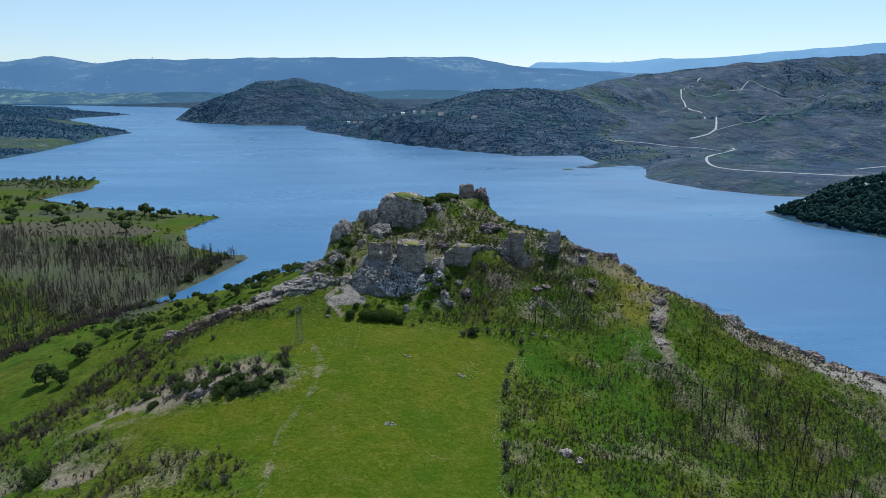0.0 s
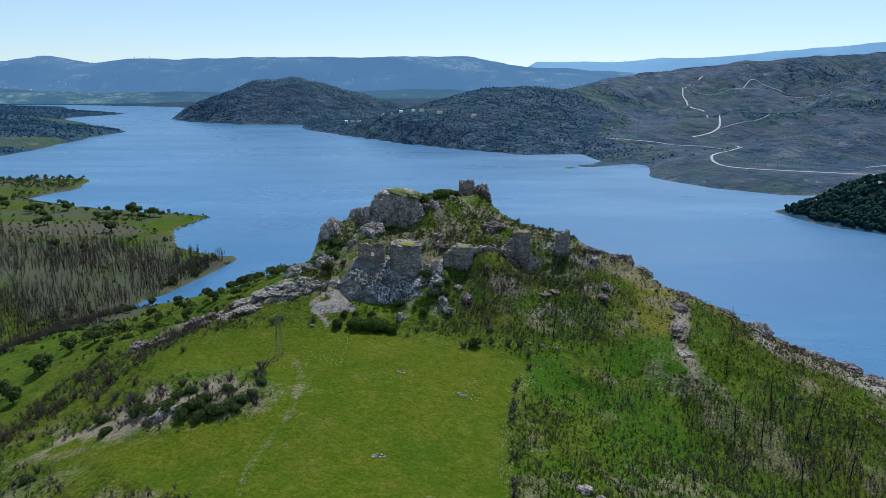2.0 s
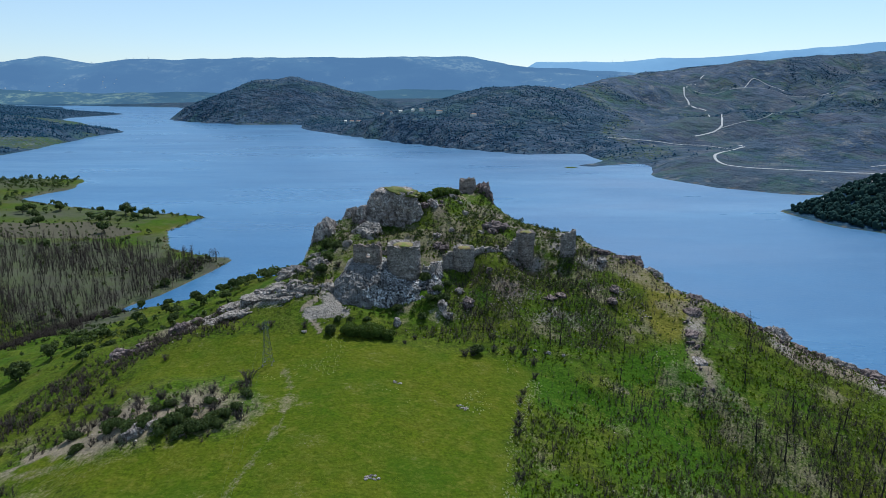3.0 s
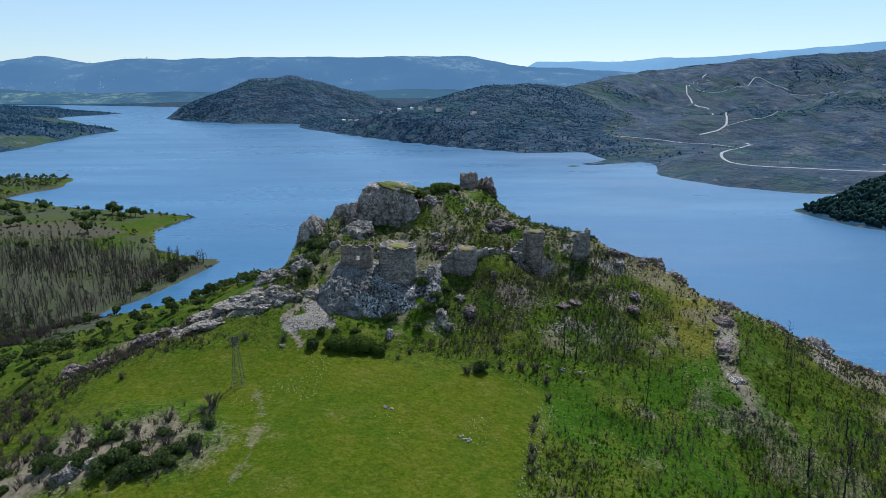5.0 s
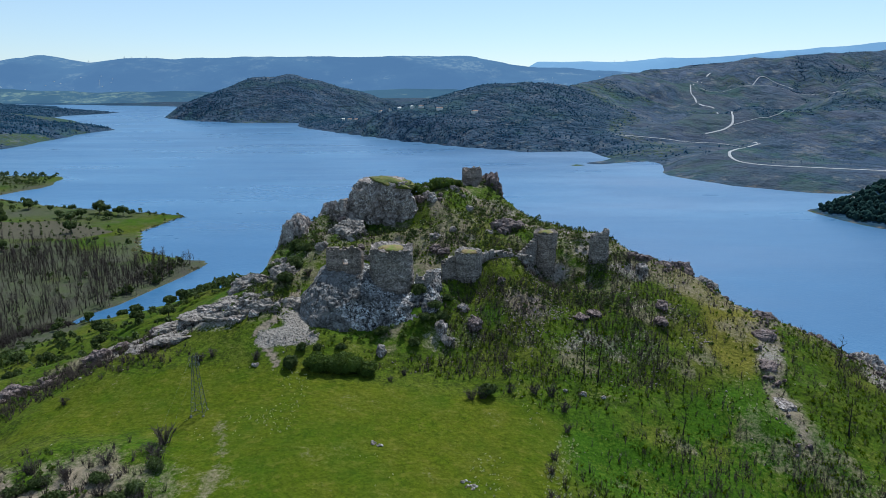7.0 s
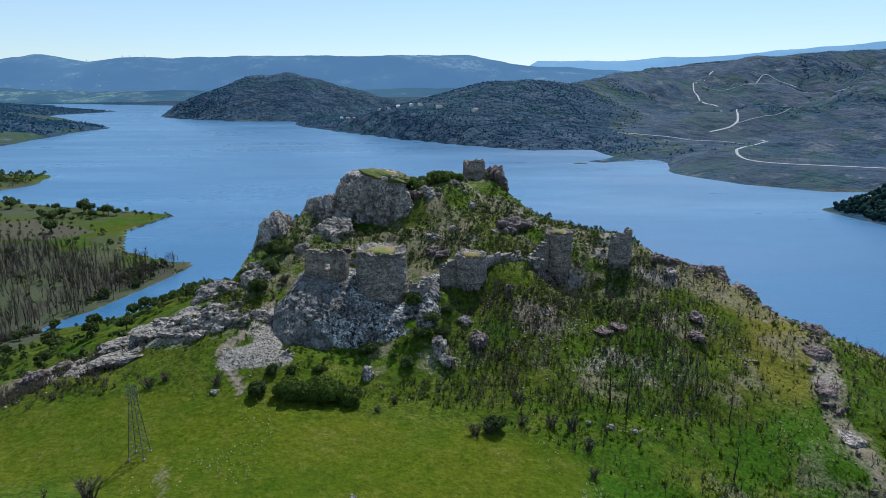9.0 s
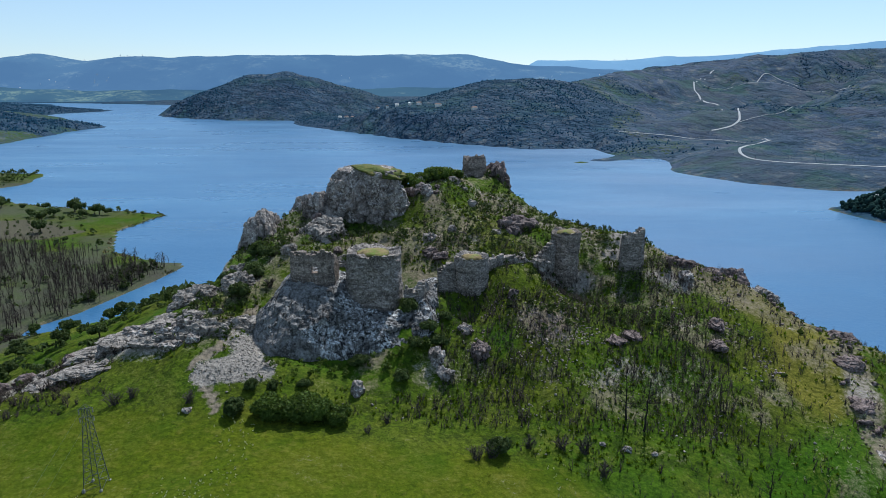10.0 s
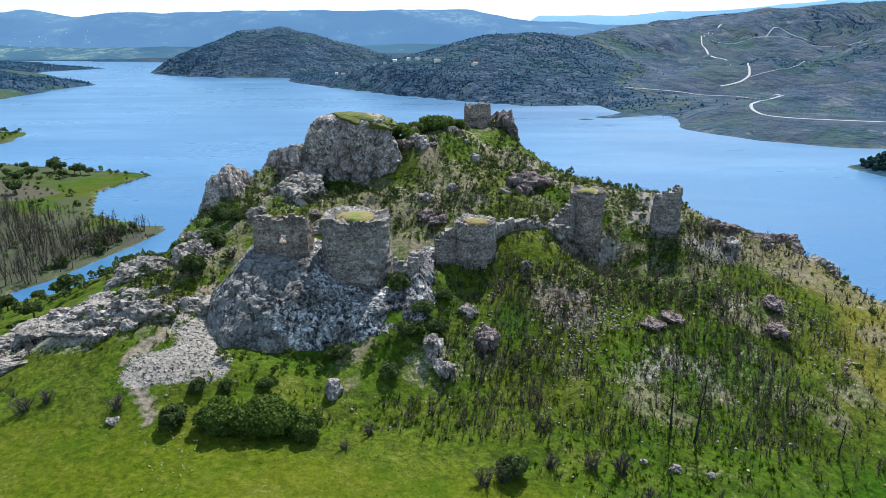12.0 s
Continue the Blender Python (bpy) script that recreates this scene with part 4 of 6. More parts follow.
ruined_wall("ruined_tower", "square broken castle tower wall with a small window opening", MASONRY_WARM,
            [(-24.9, 213.5), (-24.6, 209.0), (-18.3, 208.6), (-18.1, 212.5)], 1.7, [62.0, 63.4, 64.6, 64.9, 64.7, 64.9, 64.8, 64.0, 62.5], 57.5, 4,
            holes=[(8.3, 1.3, 61.3, 62.7)], cell=0.42, group="castle towers", category="ruined tower")
ruined_tower("broad bow-fronted rubble tower with dry grass on its broken top", MASONRY, -10.9, 211.6, 4.8, 4.6, 53.5, 64.8, 2, square=3.0, taper=0.03, ledge=(0.55, 0.045), ragged=0.8)
ruined_tower("small round rubble tower stump with grass on top", MASONRY, 6.9, 216.8, 3.2, 3.1, 52.0, 62.5, 5, taper=0.05, ragged=0.7)
ruined_tower("tall round rubble tower stump joined to a broken wall", MASONRY_WARM, 27.1, 231.8, 3.1, 3.1, 47.5, 63.8, 8, taper=-0.06, lean=(0.4, 0), ragged=0.8)
ruined_wall("ruined_tower", "tall narrow fragment of a castle tower with a slanting top", MASONRY, [(39.6, 231.2), (39.5, 229.2), (42.6, 228.9), (42.8, 230.8)], 2.0,
            [61.8, 62.9, 63.2, 63.6, 64.3, 64.7, 63.9], 52.5, 9, cell=0.4, group="castle towers", category="ruined tower")
ruined_tower("ruined round keep tower on the summit rock", MASONRY_WARM, 10.2, 274.5, 3.1, 3.0, 64.0, 74.7, 12, taper=0.14, ragged=2.2, cap=False)
ruined_wall("curtain_wall", "broken rubble curtain wall between two tower stumps", MASONRY, [(9.5, 218.5), (14, 221.0), (19.5, 225.5), (24.5, 230)], 1.5,
            [60.6, 61.4, 60.8, 59.6, 58.9, 60.2, 62.2], 53.0, 14, category="castle wall")
ruined_wall("curtain_wall", "low overgrown stub of castle wall", MASONRY, [(0.6, 215.6), (2.4, 215.9), (4.5, 216.5)], 1.4, [59.4, 60.6, 60.9, 60.6], 53.0, 15, category="castle wall")
ruined_wall("curtain_wall", "crumbled wall foot beside the broad tower", MASONRY, [(-5.2, 208.5), (-2.6, 208.0), (-1.6, 211.0)], 1.6, [58.8, 58.0, 59.6, 58.6], 53.0, 16, category="castle wall")

# ---- crags and boulders of the castle hill ----
crag("crag", "massive rounded grey summit crag with a grassy top", ROCK, (-15.6, 249.5, 65.6), (9.6, 8.6, 10.9), 1.0, 5, 0.3, 6, 0.1, 0.12, 0.8)
bm = bmesh.new()
bmesh.ops.create_icosphere(bm, subdivisions=4, radius=1.0)
for v in bm.verts:
    k = 1 + 0.3 * noise.fractal(v.co * 1.7, 0.9, 2, 4)
    v.co = Vector((-12.6 + v.co.x * 6.0 * k, 248.0 + v.co.y * 5.6 * k, 73.7 + v.co.z * 1.3 * k - 0.2 * v.co.x * 6))
smooth_all(bm)
tagged(part("grass_patch", bm, HERB_TURF), "green turf grown over the summit crag", "turf")
crag("crag", "pale broken rock shelf under the summit crag", ROCK_PALE, (-24.0, 236, 60.4), (6.0, 7.4, 4.4), 2.3, 20, 0.4, 5, 0.2, 0.12)
crag("crag", "pale broken rock shelf above the towers", ROCK_PALE, (-20, 226, 56.9), (8.0, 5.6, 3.2), 9.4, 10, 0.4, 5, 0.2, 0.12)
crag("crag", "dark steep crag above the lake", ROCK, (-38.4, 241.0, 53.6), (5.4, 7.4, 11.4), 3.1, -10, 0.42, 6, 0.14, 0.12)
crag("crag", "stepped rocks between the two crags", ROCK, (-30.5, 250, 58.6), (4.6, 5.0, 8.2), 13.1, 30, 0.4, 5, 0.2, 0.14)
crag("crag", "steep broken rock below the summit crag", ROCK_PALE, (-33.5, 230.0, 53.6), (5.0, 5.0, 4.0), 15.1, 10, 0.4, 5, 0.2, 0.14)
crag("crag", "steep broken rock below the summit crag", ROCK, (-26.5, 247.0, 61.0), (4.4, 5.0, 8.4), 16.1, 80, 0.4, 5, 0.2, 0.14)
crag("crag", "pale upright crag on the western rib", ROCK_PALE, (-39.4, 222.5, 52.0), (4.0, 4.0, 6.2), 4.2, 15, 0.42, 5, 0.15, 0.12)
crag("crag", "reddish summit rock beside the keep", ROCK_RED, (16.5, 275, 66.6), (3.8, 4.4, 6.2), 5.0, -20, 0.62, 4, 0.22, 0.14)
crag("crag", "craggy summit rock under the keep", ROCK, (3.8, 268, 67.8), (4.6, 4.4, 3.6), 6.6, 0, 0.5, 4, 0.3, 0.2)
crag("crag", "craggy rocks on the slope under the keep", ROCK, (1.5, 257, 67.0), (2.6, 2.4, 2.6), 6.9, 0, 0.5, 4, 0.3, 0.2)
crag("boulder", "large purplish grey boulder on the upper slope", ROCK_RED, (17.8, 243.5, 60.2), (5.4, 4.0, 4.2), 7.2, 12, 0.5, 4, 0.2)
crag("boulder", "grey boulder below the keep", ROCK, (9.0, 246.5, 62.8), (1.9, 1.7, 1.6), 8.4, 0, 0.4, 3)
crag("boulder", "grey boulder below the keep", ROCK, (-4.5, 241.5, 61.6), (2.0, 1.7, 1.5), 18.4, 40, 0.4, 3)
SPUR = [  # x, y, half extents, seed: crags along the eastern crest
    (51.0, 238.0, 3.6, 2.5, 2.0, 1), (59.5, 234.0, 5.6, 3.2, 3.3, 2), (66.5, 232.0, 5.0, 3.0, 3.0, 3), (73.5, 231.5, 3.6, 2.4, 1.9, 4), (83.0, 233.5, 4.4, 3.2, 2.6, 5),
    (90.5, 233.0, 4.6, 3.8, 3.4, 6), (93.5, 226.0, 3.6, 3.2, 3.2, 7), (98.0, 219.0, 3.2, 2.8, 2.4, 8), (101.5, 213.5, 3.4, 3.0, 4.2, 9), (106.5, 212.0, 3.0, 2.6, 2.8, 10),
    (112.0, 210.5, 4.0, 3.0, 2.6, 11), (118.0, 208.5, 4.2, 3.0, 3.2, 12), (125.0, 205.5, 4.6, 3.2, 2.8, 13), (133.0, 200.5, 4.6, 3.4, 2.6, 14), (78.5, 221.5, 2.8, 2.2, 1.6, 15), (76.5, 213.0, 2.8, 2.2, 1.4, 16), (141.0, 195.5, 4.6, 3.4, 2.6, 17), (82.5, 222.5, 3.2, 2.6, 2.2, 18), (73.0, 205.0, 2.6, 2.0, 1.1, 19), (69.5, 195.0, 2.4, 1.8, 0.9, 20), (67.0, 184.0, 2.2, 1.6, 0.8, 24), (87.0, 226.0, 4.0, 3.0, 2.6, 25), (109.0, 204.5, 3.0, 2.2, 1.2, 21), (120.0, 199.0, 3.2, 2.2, 1.1, 22), (129.0, 194.0, 3.0, 2.2, 1.0, 23)]
for sx, sy, hx, hy, hz, k in SPUR:
    if k < 8:
        sy = float(np.interp(sx, [p[0] for p in CASTLE_CREST[4:11]], [p[1] for p in CASTLE_CREST[4:11]])) + 0.5
    elif k in (8, 9, 10, 11, 12, 13, 14, 17):
        sy -= 3.0
    crag("crag", "jagged grey-brown crag along the hill's eastern crest", ROCK_RED if k % 3 else ROCK, (sx, sy, at(sx, sy) - hz * (0.0 if k == 9 else 0.75 if k < 4 else 0.5 if k < 8 else 0.45)), (hx * 1.3, hy * 1.2, hz * 1.0), 30.0 + k, k * 13 - 25, 0.45, 4, 0.2, 0.12, group="eastern crags")
RIB = [(-44.0, 206, 5.0, 3.6, 2.2, 1), (-50, 203.5, 5.6, 3.4, 2.1, 2), (-57, 205, 5.6, 3.4, 2.4, 3), (-63.5, 201, 5.4, 3.2, 2.0, 4), (-71, 197, 5.2, 2.8, 1.9, 5), (-79, 193, 5.0, 2.4, 1.7, 6), (-45.5, 199, 4.2, 1.6, 1.4, 9), (-36.5, 216, 3.4, 3.4, 3.0, 10), (-44, 214, 4.6, 3.6, 3.2, 11), (-54.0, 196.5, 5.0, 2.8, 1.8, 7), (-60.0, 195.0, 4.4, 2.4, 1.5, 8)]
for sx, sy, hx, hy, hz, k in RIB:
    crag("crag", "long pale outcrop along the western rock rib", ROCK_PALE if k not in (5, 6) else ROCK_RED, (sx, sy, at(sx, sy) - hz * (0.3 if k not in (4, 5, 6) else 0.45)), (hx * (1.2 if k not in (4, 5, 6) else 0.8), hy * (1.05 if k not in (4, 5, 6) else 0.7), hz * (0.85 if k in (10, 11) else 0.5)), 60.0 + k, (4 if k < 3 or k > 8 else 27) + 9 * (k % 3), 0.4, 4, 0.24, 0.12, group="western outcrops")
BOULDERS = [(-11.7, 190.4, 1.0, 0.9, 1.5, 1), (7.7, 199.5, 2.0, 1.8, 1.5, 2), (0.3, 197.5, 1.7, 1.4, 1.7, 3), (1.8, 194.6, 1.6, 1.3, 1.2, 4), (5.5, 204.5, 1.4, 1.2, 0.9, 5), (14.3, 212, 1.1, 1.0, 1.2, 6), (51.5, 210.5, 1.9, 1.4, 1.0, 7), (49.4, 204.2, 1.9, 1.3, 0.8, 8),
            (24.2, 182.2, 0.5, 0.4, 0.4, 9), (27.5, 181.4, 0.65, 0.5, 0.4, 10), (31.3, 180.8, 0.5, 0.4, 0.35, 11), (51, 226, 1.8, 1.4, 1.1, 12), (31.5, 204.5, 2.2, 1.6, 0.5, 13), (35.0, 206.5, 2.3, 1.7, 0.6, 14), (26.5, 123.5, 1.6, 1.3, 0.8, 15), (29.0, 121.0, 1.2, 1.0, 0.7, 16), (-58.5, 139.5, 1.9, 1.5, 1.2, 17), (-55.0, 141.0, 1.6, 1.3, 1.0, 18), (-49.5, 139.2, 1.3, 1.1, 0.8, 19), (-35.0, 183.2, 0.8, 0.6, 0.35, 20)]
for sx, sy, hx, hy, hz, k in BOULDERS:
    crag("boulder", "weathered grey boulder lying on the grassy slope", ROCK if k not in (6, 7, 8, 13, 14, 2) else ROCK_RED, (sx, sy, at(sx, sy) + hz * 0.25), (hx, hy, hz), 90.0 + k, k * 33, 0.5, 4 if k < 9 else 3, 0.36, 0.2, group="boulders")
g = random.Random(77)
for k in range(46):
    sx, sy = g.uniform(-30, 24), g.uniform(222, 266)
    if (abs(sx + 16) < 10 and sy > 240) or sy - 222 > (24 - sx) * 1.2 + 14:
        continue
    hz = g.uniform(0.5, 1.5)
    crag("boulder", "craggy rock among the scrub of the upper slope", (ROCK, ROCK_RED, ROCK_PALE)[k % 3], (sx, sy, at(sx, sy) + hz * 0.2), (hz * g.uniform(1.0, 1.9), hz * g.uniform(0.9, 1.5), hz), 130.0 + k, g.uniform(0, 360), 0.45, 3, 0.3, 0.2, group="upper slope rocks")

g = random.Random(78)
for k in range(34):
    u = 3.4 * g.random() ** 1.7
    a, b = WEST_RIB[1 + int(u)], WEST_RIB[2 + int(u)]
    sx, sy = a[0] + (b[0] - a[0]) * (u % 1) + g.gauss(0, 2.2), a[1] + (b[1] - a[1]) * (u % 1) + g.gauss(0, 2.6)
    hz = g.uniform(0.5, 1.5)
    crag("outcrop", "small weathered outcrop on the western rock rib", (ROCK_PALE if k % 3 else ROCK) if u < 2.2 else ROCK_RED, (sx, sy, at(sx, sy) + hz * 0.1), (hz * g.uniform(1.2, 2.4), hz * g.uniform(1.0, 1.7), hz), 180.0 + k, g.uniform(-20, 40), 0.5, 3, 0.32, 0.2, group="western outcrops")

# ---- plants ----
def leaf_cloud(lobes, count, size, seed, core=0.72):
    """Many small leaf sprays round some lobes (x, y, z, rx, ry, rz), about a dark inner mass."""
    g = np.random.default_rng(seed)
    weights = np.array([l[3] * l[4] + l[4] * l[5] for l in lobes])
    pick = g.choice(len(lobes), count, p=weights / weights.sum())
    L = np.array(lobes)[pick]
    d = g.normal(size=(count, 3))
    d /= np.linalg.norm(d, axis=1)[:, None]
    d[:, 2] = np.where(d[:, 2] < -0.35, -d[:, 2], d[:, 2])
    c = L[:, :3] + d * L[:, 3:] * (0.80 + 0.28 * g.random((count, 1)))
    n = d + 0.75 * g.normal(size=(count, 3))
    n /= np.linalg.norm(n, axis=1)[:, None]
    a = np.cross(n, g.normal(size=(count, 3)))
    a /= np.linalg.norm(a, axis=1)[:, None]
    b = np.cross(n, a)
    s = size * (0.6 + 0.8 * g.random((count, 1)))
    co = np.stack([c - a * s, c + b * s * 0.6 + n * s * 0.25, c + a * s, c - b * s * 0.6 - n * s * 0.15], 1).reshape(-1, 3)
    faces = np.arange(count * 4).reshape(-1, 4)
    tri = np.concatenate([faces[:, [0, 1, 2]], faces[:, [0, 2, 3]]])
    cores = []
    bm = bmesh.new()
    for l in lobes:
        made = bmesh.ops.create_icosphere(bm, subdivisions=2, radius=1.0)
        for v in made["verts"]:
            k = core * (1 + 0.25 * noise.noise(v.co * 2 + Vector((seed, l[0], l[1]))))
            v.co = Vector((l[0] + v.co.x * l[3] * k, l[1] + v.co.y * l[4] * k, max(l[2] + v.co.z * l[5] * k, -0.2)))
    core_co = np.array([v.co[:] for v in bm.verts])
    core_tri = np.array([[v.index for v in f.verts] for f in bm.faces]) if not bm.verts.index_update() else None
    bm.free()
    return np.concatenate([co, core_co]), np.concatenate([tri, core_tri + len(co)])


def bush_lobes(r, h, seed, n=7):
    g = np.random.default_rng(seed)
    out = [(0, 0, h * 0.45, r * 0.7, r * 0.65, h * 0.5)]
    for k in range(n):
        a, q = g.random() * 6.28, r * (0.35 + 0.4 * g.random())
        s = r * (0.3 + 0.25 * g.random())
        out.append((math.cos(a) * q, math.sin(a) * q, h * (0.25 + 0.3 * g.random()), s, s, s * (0.8 + 0.4 * g.random()) * h / r))
    return out


def limb(co, faces, a, b, ra, rb, sides=5):
    """A tapered stick from a to b."""
    a, b = Vector(a), Vector(b)
    way = (b - a).normalized()
    u = way.orthogonal().normalized()
    v = way.cross(u)
    base = len(co)
    for p, r in ((a, ra), (b, rb)):
        for k in range(sides):
            t = 2 * math.pi * k / sides
            co.append(p + u * (r * math.cos(t)) + v * (r * math.sin(t)))
    for k in range(sides):
        m = (k + 1) % sides
        faces.append((base + k, base + m, base + sides + m))
        faces.append((base + k, base + sides + m, base + sides + k))


def bare_tree_mesh(h, seed, spread=0.5, twigs=3, radius=0.16):
    """Trunk and limbs of a burnt tree, as arrays: trunk, limbs."""
    g = random.Random(seed)
    trunk, tf, limbs = [], [], []
    p, r = Vector((0, 0, -0.3)), radius
    steps = 7
    for k in range(steps):
        q = p + Vector((g.uniform(-0.12, 0.12), g.uniform(-0.12, 0.12), 1)) * (h / steps)
        limb(trunk, tf, p, q, r, r * 0.8, 6)
        if k >= 2:
            for _ in range(twigs):
                a = g.uniform(0, 6.28)
                length = h * spread * g.uniform(0.25, 0.6) * (1.15 - k / steps)
                e = q + Vector((math.cos(a), math.sin(a), g.uniform(0.2, 0.9))).normalized() * length
                one, lf = [], []
                limbs.append((one, lf))
                limb(one, lf, q, e, r * 0.42, r * 0.14, 3)
                for _ in range(8):
                    m = q.lerp(e, g.uniform(0.25, 1.0))
                    f = m + Vector((g.uniform(-1, 1), g.uniform(-1, 1), g.uniform(0, 1.1))).normalized() * length * g.uniform(0.2, 0.5)
                    limb(one, lf, m, f, r * 0.2, r * 0.08, 3)
                    for _ in range(2):
                        w = m.lerp(f, g.uniform(0.4, 1.0))
                        limb(one, lf, w, w + Vector((g.uniform(-1, 1), g.uniform(-1, 1), g.uniform(0, 1.1))).normalized() * length * 0.2, r * 0.09, r * 0.04, 3)
        p, r = q, r * 0.8
    return (trunk, tf), limbs


def arrays_mesh(name, co, faces, smooth=False):
    return mesh_of(name, np.array([tuple(c) for c in co]), np.array(faces), smooth)


def bush(label, r, h, seed, mat, leaves=900, size=0.17, category="bush", group="bushes"):
    co, tri = leaf_cloud(bush_lobes(r, h, seed), leaves, size, seed)
    ob = part("bush", mesh_of("bush", co, tri, False), mat)
    return tagged(ob, label, category, group)


def burnt_shrub(label, r, h, seed, stems=26, group="burnt shrubs"):
    g = random.Random(seed)
    co, faces = [], []
    for _ in range(stems):
        a, q = g.uniform(0, 6.28), r * g.uniform(0.3, 1.0)
        foot = Vector((g.uniform(-0.3, 0.3) * r, g.uniform(-0.3, 0.3) * r, -0.15))
        tip = Vector((math.cos(a) * q, math.sin(a) * q, h * g.uniform(0.55, 1.0)))
        mid = foot.lerp(tip, 0.5) + Vector((0, 0, 0.12 * h))
        limb(co, faces, foot, mid, 0.05, 0.035, 3)
        limb(co, faces, mid, tip, 0.035, 0.012, 3)
        for _ in range(5):
            m = mid.lerp(tip, g.uniform(0, 0.9))
            limb(co, faces, m, m + Vector((g.uniform(-1, 1), g.uniform(-1, 1), g.uniform(0.1, 1))).normalized() * r * g.uniform(0.2, 0.45), 0.02, 0.008, 3)
    ob = part("burnt_shrub", arrays_mesh("burnt_shrub", co, faces), TWIG)
    return tagged(ob, label, "shrub", group)


def placed(source, spots, seed, low=0.8, high=1.25):
    """Lay a thing at the first of some spots (x, y, scale) and copies of it at the rest."""
    g = random.Random(seed)
    for n, (x, y, s) in enumerate(spots):
        m = pose(x, y, at(x, y) - 0.05, 0, 0, g.uniform(0, 360))
        if n == 0:
            source.matrix_basis = m
            source.scale = (s, s, s)
        else:
            source_scale = source.scale.copy()
            source.scale = (s, s, s * g.uniform(0.9, 1.1))
            copy_thing(source, m)
            source.scale = source_scale


# big evergreen thicket at the foot of the castle rock
for n, (bx, by, r, h, seed) in enumerate([(-23.6, 183.0, 2.6, 2.6, 1), (-20.2, 182.6, 3.0, 3.2, 2), (-16.6, 183.0, 2.9, 3.4, 3), (-13.9, 183.4, 2.2, 2.6, 4), (-28.0, 183.0, 1.6, 2.4, 5), (-18.6, 185.4, 2.2, 2.6, 6)]):
    b = bush("large dense evergreen bush at the meadow's edge", r, h, 100 + seed, LEAF if n not in (4,) else LEAF_DARK, 2200, 0.2, group="thicket under the castle rock")
    b.location = (bx, by, at(bx, by) - 0.1)

green = bush("dark green evergreen bush on the hillside", 1.5, 1.7, 11, LEAF_DARK, 800, 0.16)
placed(green, [(-12.1, 196.2, 1.1), (-5.1, 193.8, 1.0), (-4.4, 206.0, 1.2), (-1.0, 202.5, 1.3), (0.8, 200.5, 1.2), (9.0, 179.2, 1.3), (-27.0, 187.7, 0.8), (-24.0, 188.5, 0.7), (-19.7, 189.8, 0.75), (-34.8, 199.2, 0.9), (-38.5, 217.5, 1.5), (-35.2, 211.0, 1.5), (-35.0, 219.5, 1.6), (-41.5, 203.5, 0.8), (-36.5, 229.0, 1.5), (-33.5, 226.0, 1.3), (-3.0, 199.0, 1.1), (2.0, 206.5, 0.9)], 3)
green2 = bush("green evergreen bush on the summit", 1.7, 2.0, 12, LEAF, 900, 0.17, group="summit bushes")
placed(green2, [(-9.5, 257, 1.1), (-6.5, 257.5, 1.5), (-3.5, 257.5, 1.5), (-1.0, 258.5, 1.6), (2.0, 260.0, 1.4), (4.8, 263, 1.2), (-11.5, 261.5, 1.6), (-7.0, 262.5, 1.4), (-2.5, 263.5, 1.3), (-4.5, 253.5, 1.1), (6.5, 271.5, 0.8), (-36.5, 245.5, 0.9)], 4)
knoll = bush("dark rounded evergreen bush on the knoll", 1.6, 1.7, 13, LEAF_DARK, 800, 0.16, group="knoll bushes")
placed(knoll, [(-48.2, 140.8, 1.25), (-52.0, 141.5, 1.4), (-57.8, 141.5, 1.2), (-45.0, 142.5, 1.2), (-42.9, 141.6, 0.8), (-50.5, 144.5, 1.1), (-62.5, 142.0, 1.0), (-54.6, 147.5, 0.8), (-41.0, 147.0, 0.9), (-66.0, 147.5, 0.8), (-85.1, 117.5, 1.5), (-88, 119.5, 1.2), (-80, 128, 0.9), (-47, 148.5, 0.9), (-70, 139.0, 0.9), (-46.5, 139.5, 1.3), (-49.8, 138.8, 1.2), (-53.8, 139.6, 1.3), (-43.2, 144.6, 1.1), (-60.2, 140.2, 1.1), (-65.5, 143.0, 1.2), (-57.0, 146.0, 0.9), (-74.0, 145.0, 1.1), (-40.5, 151.5, 0.9)], 5)
fresh = bush("fresh green low bush on the crest", 1.3, 1.1, 14, LEAF, 600, 0.16, group="crest bushes")
placed(fresh, [(76.5, 223.0, 1.5), (79.0, 223.0, 1.6), (82.0, 223.5, 1.3), (73.5, 224.5, 0.9), (62.5, 229.3, 0.7), (109.5, 212.5, 0.8), (122, 209.5, 0.9), (129, 204.5, 0.9), (55.5, 209.0, 0.5), (59.5, 200.5, 0.4), (68.0, 212.0, 0.5)], 6)

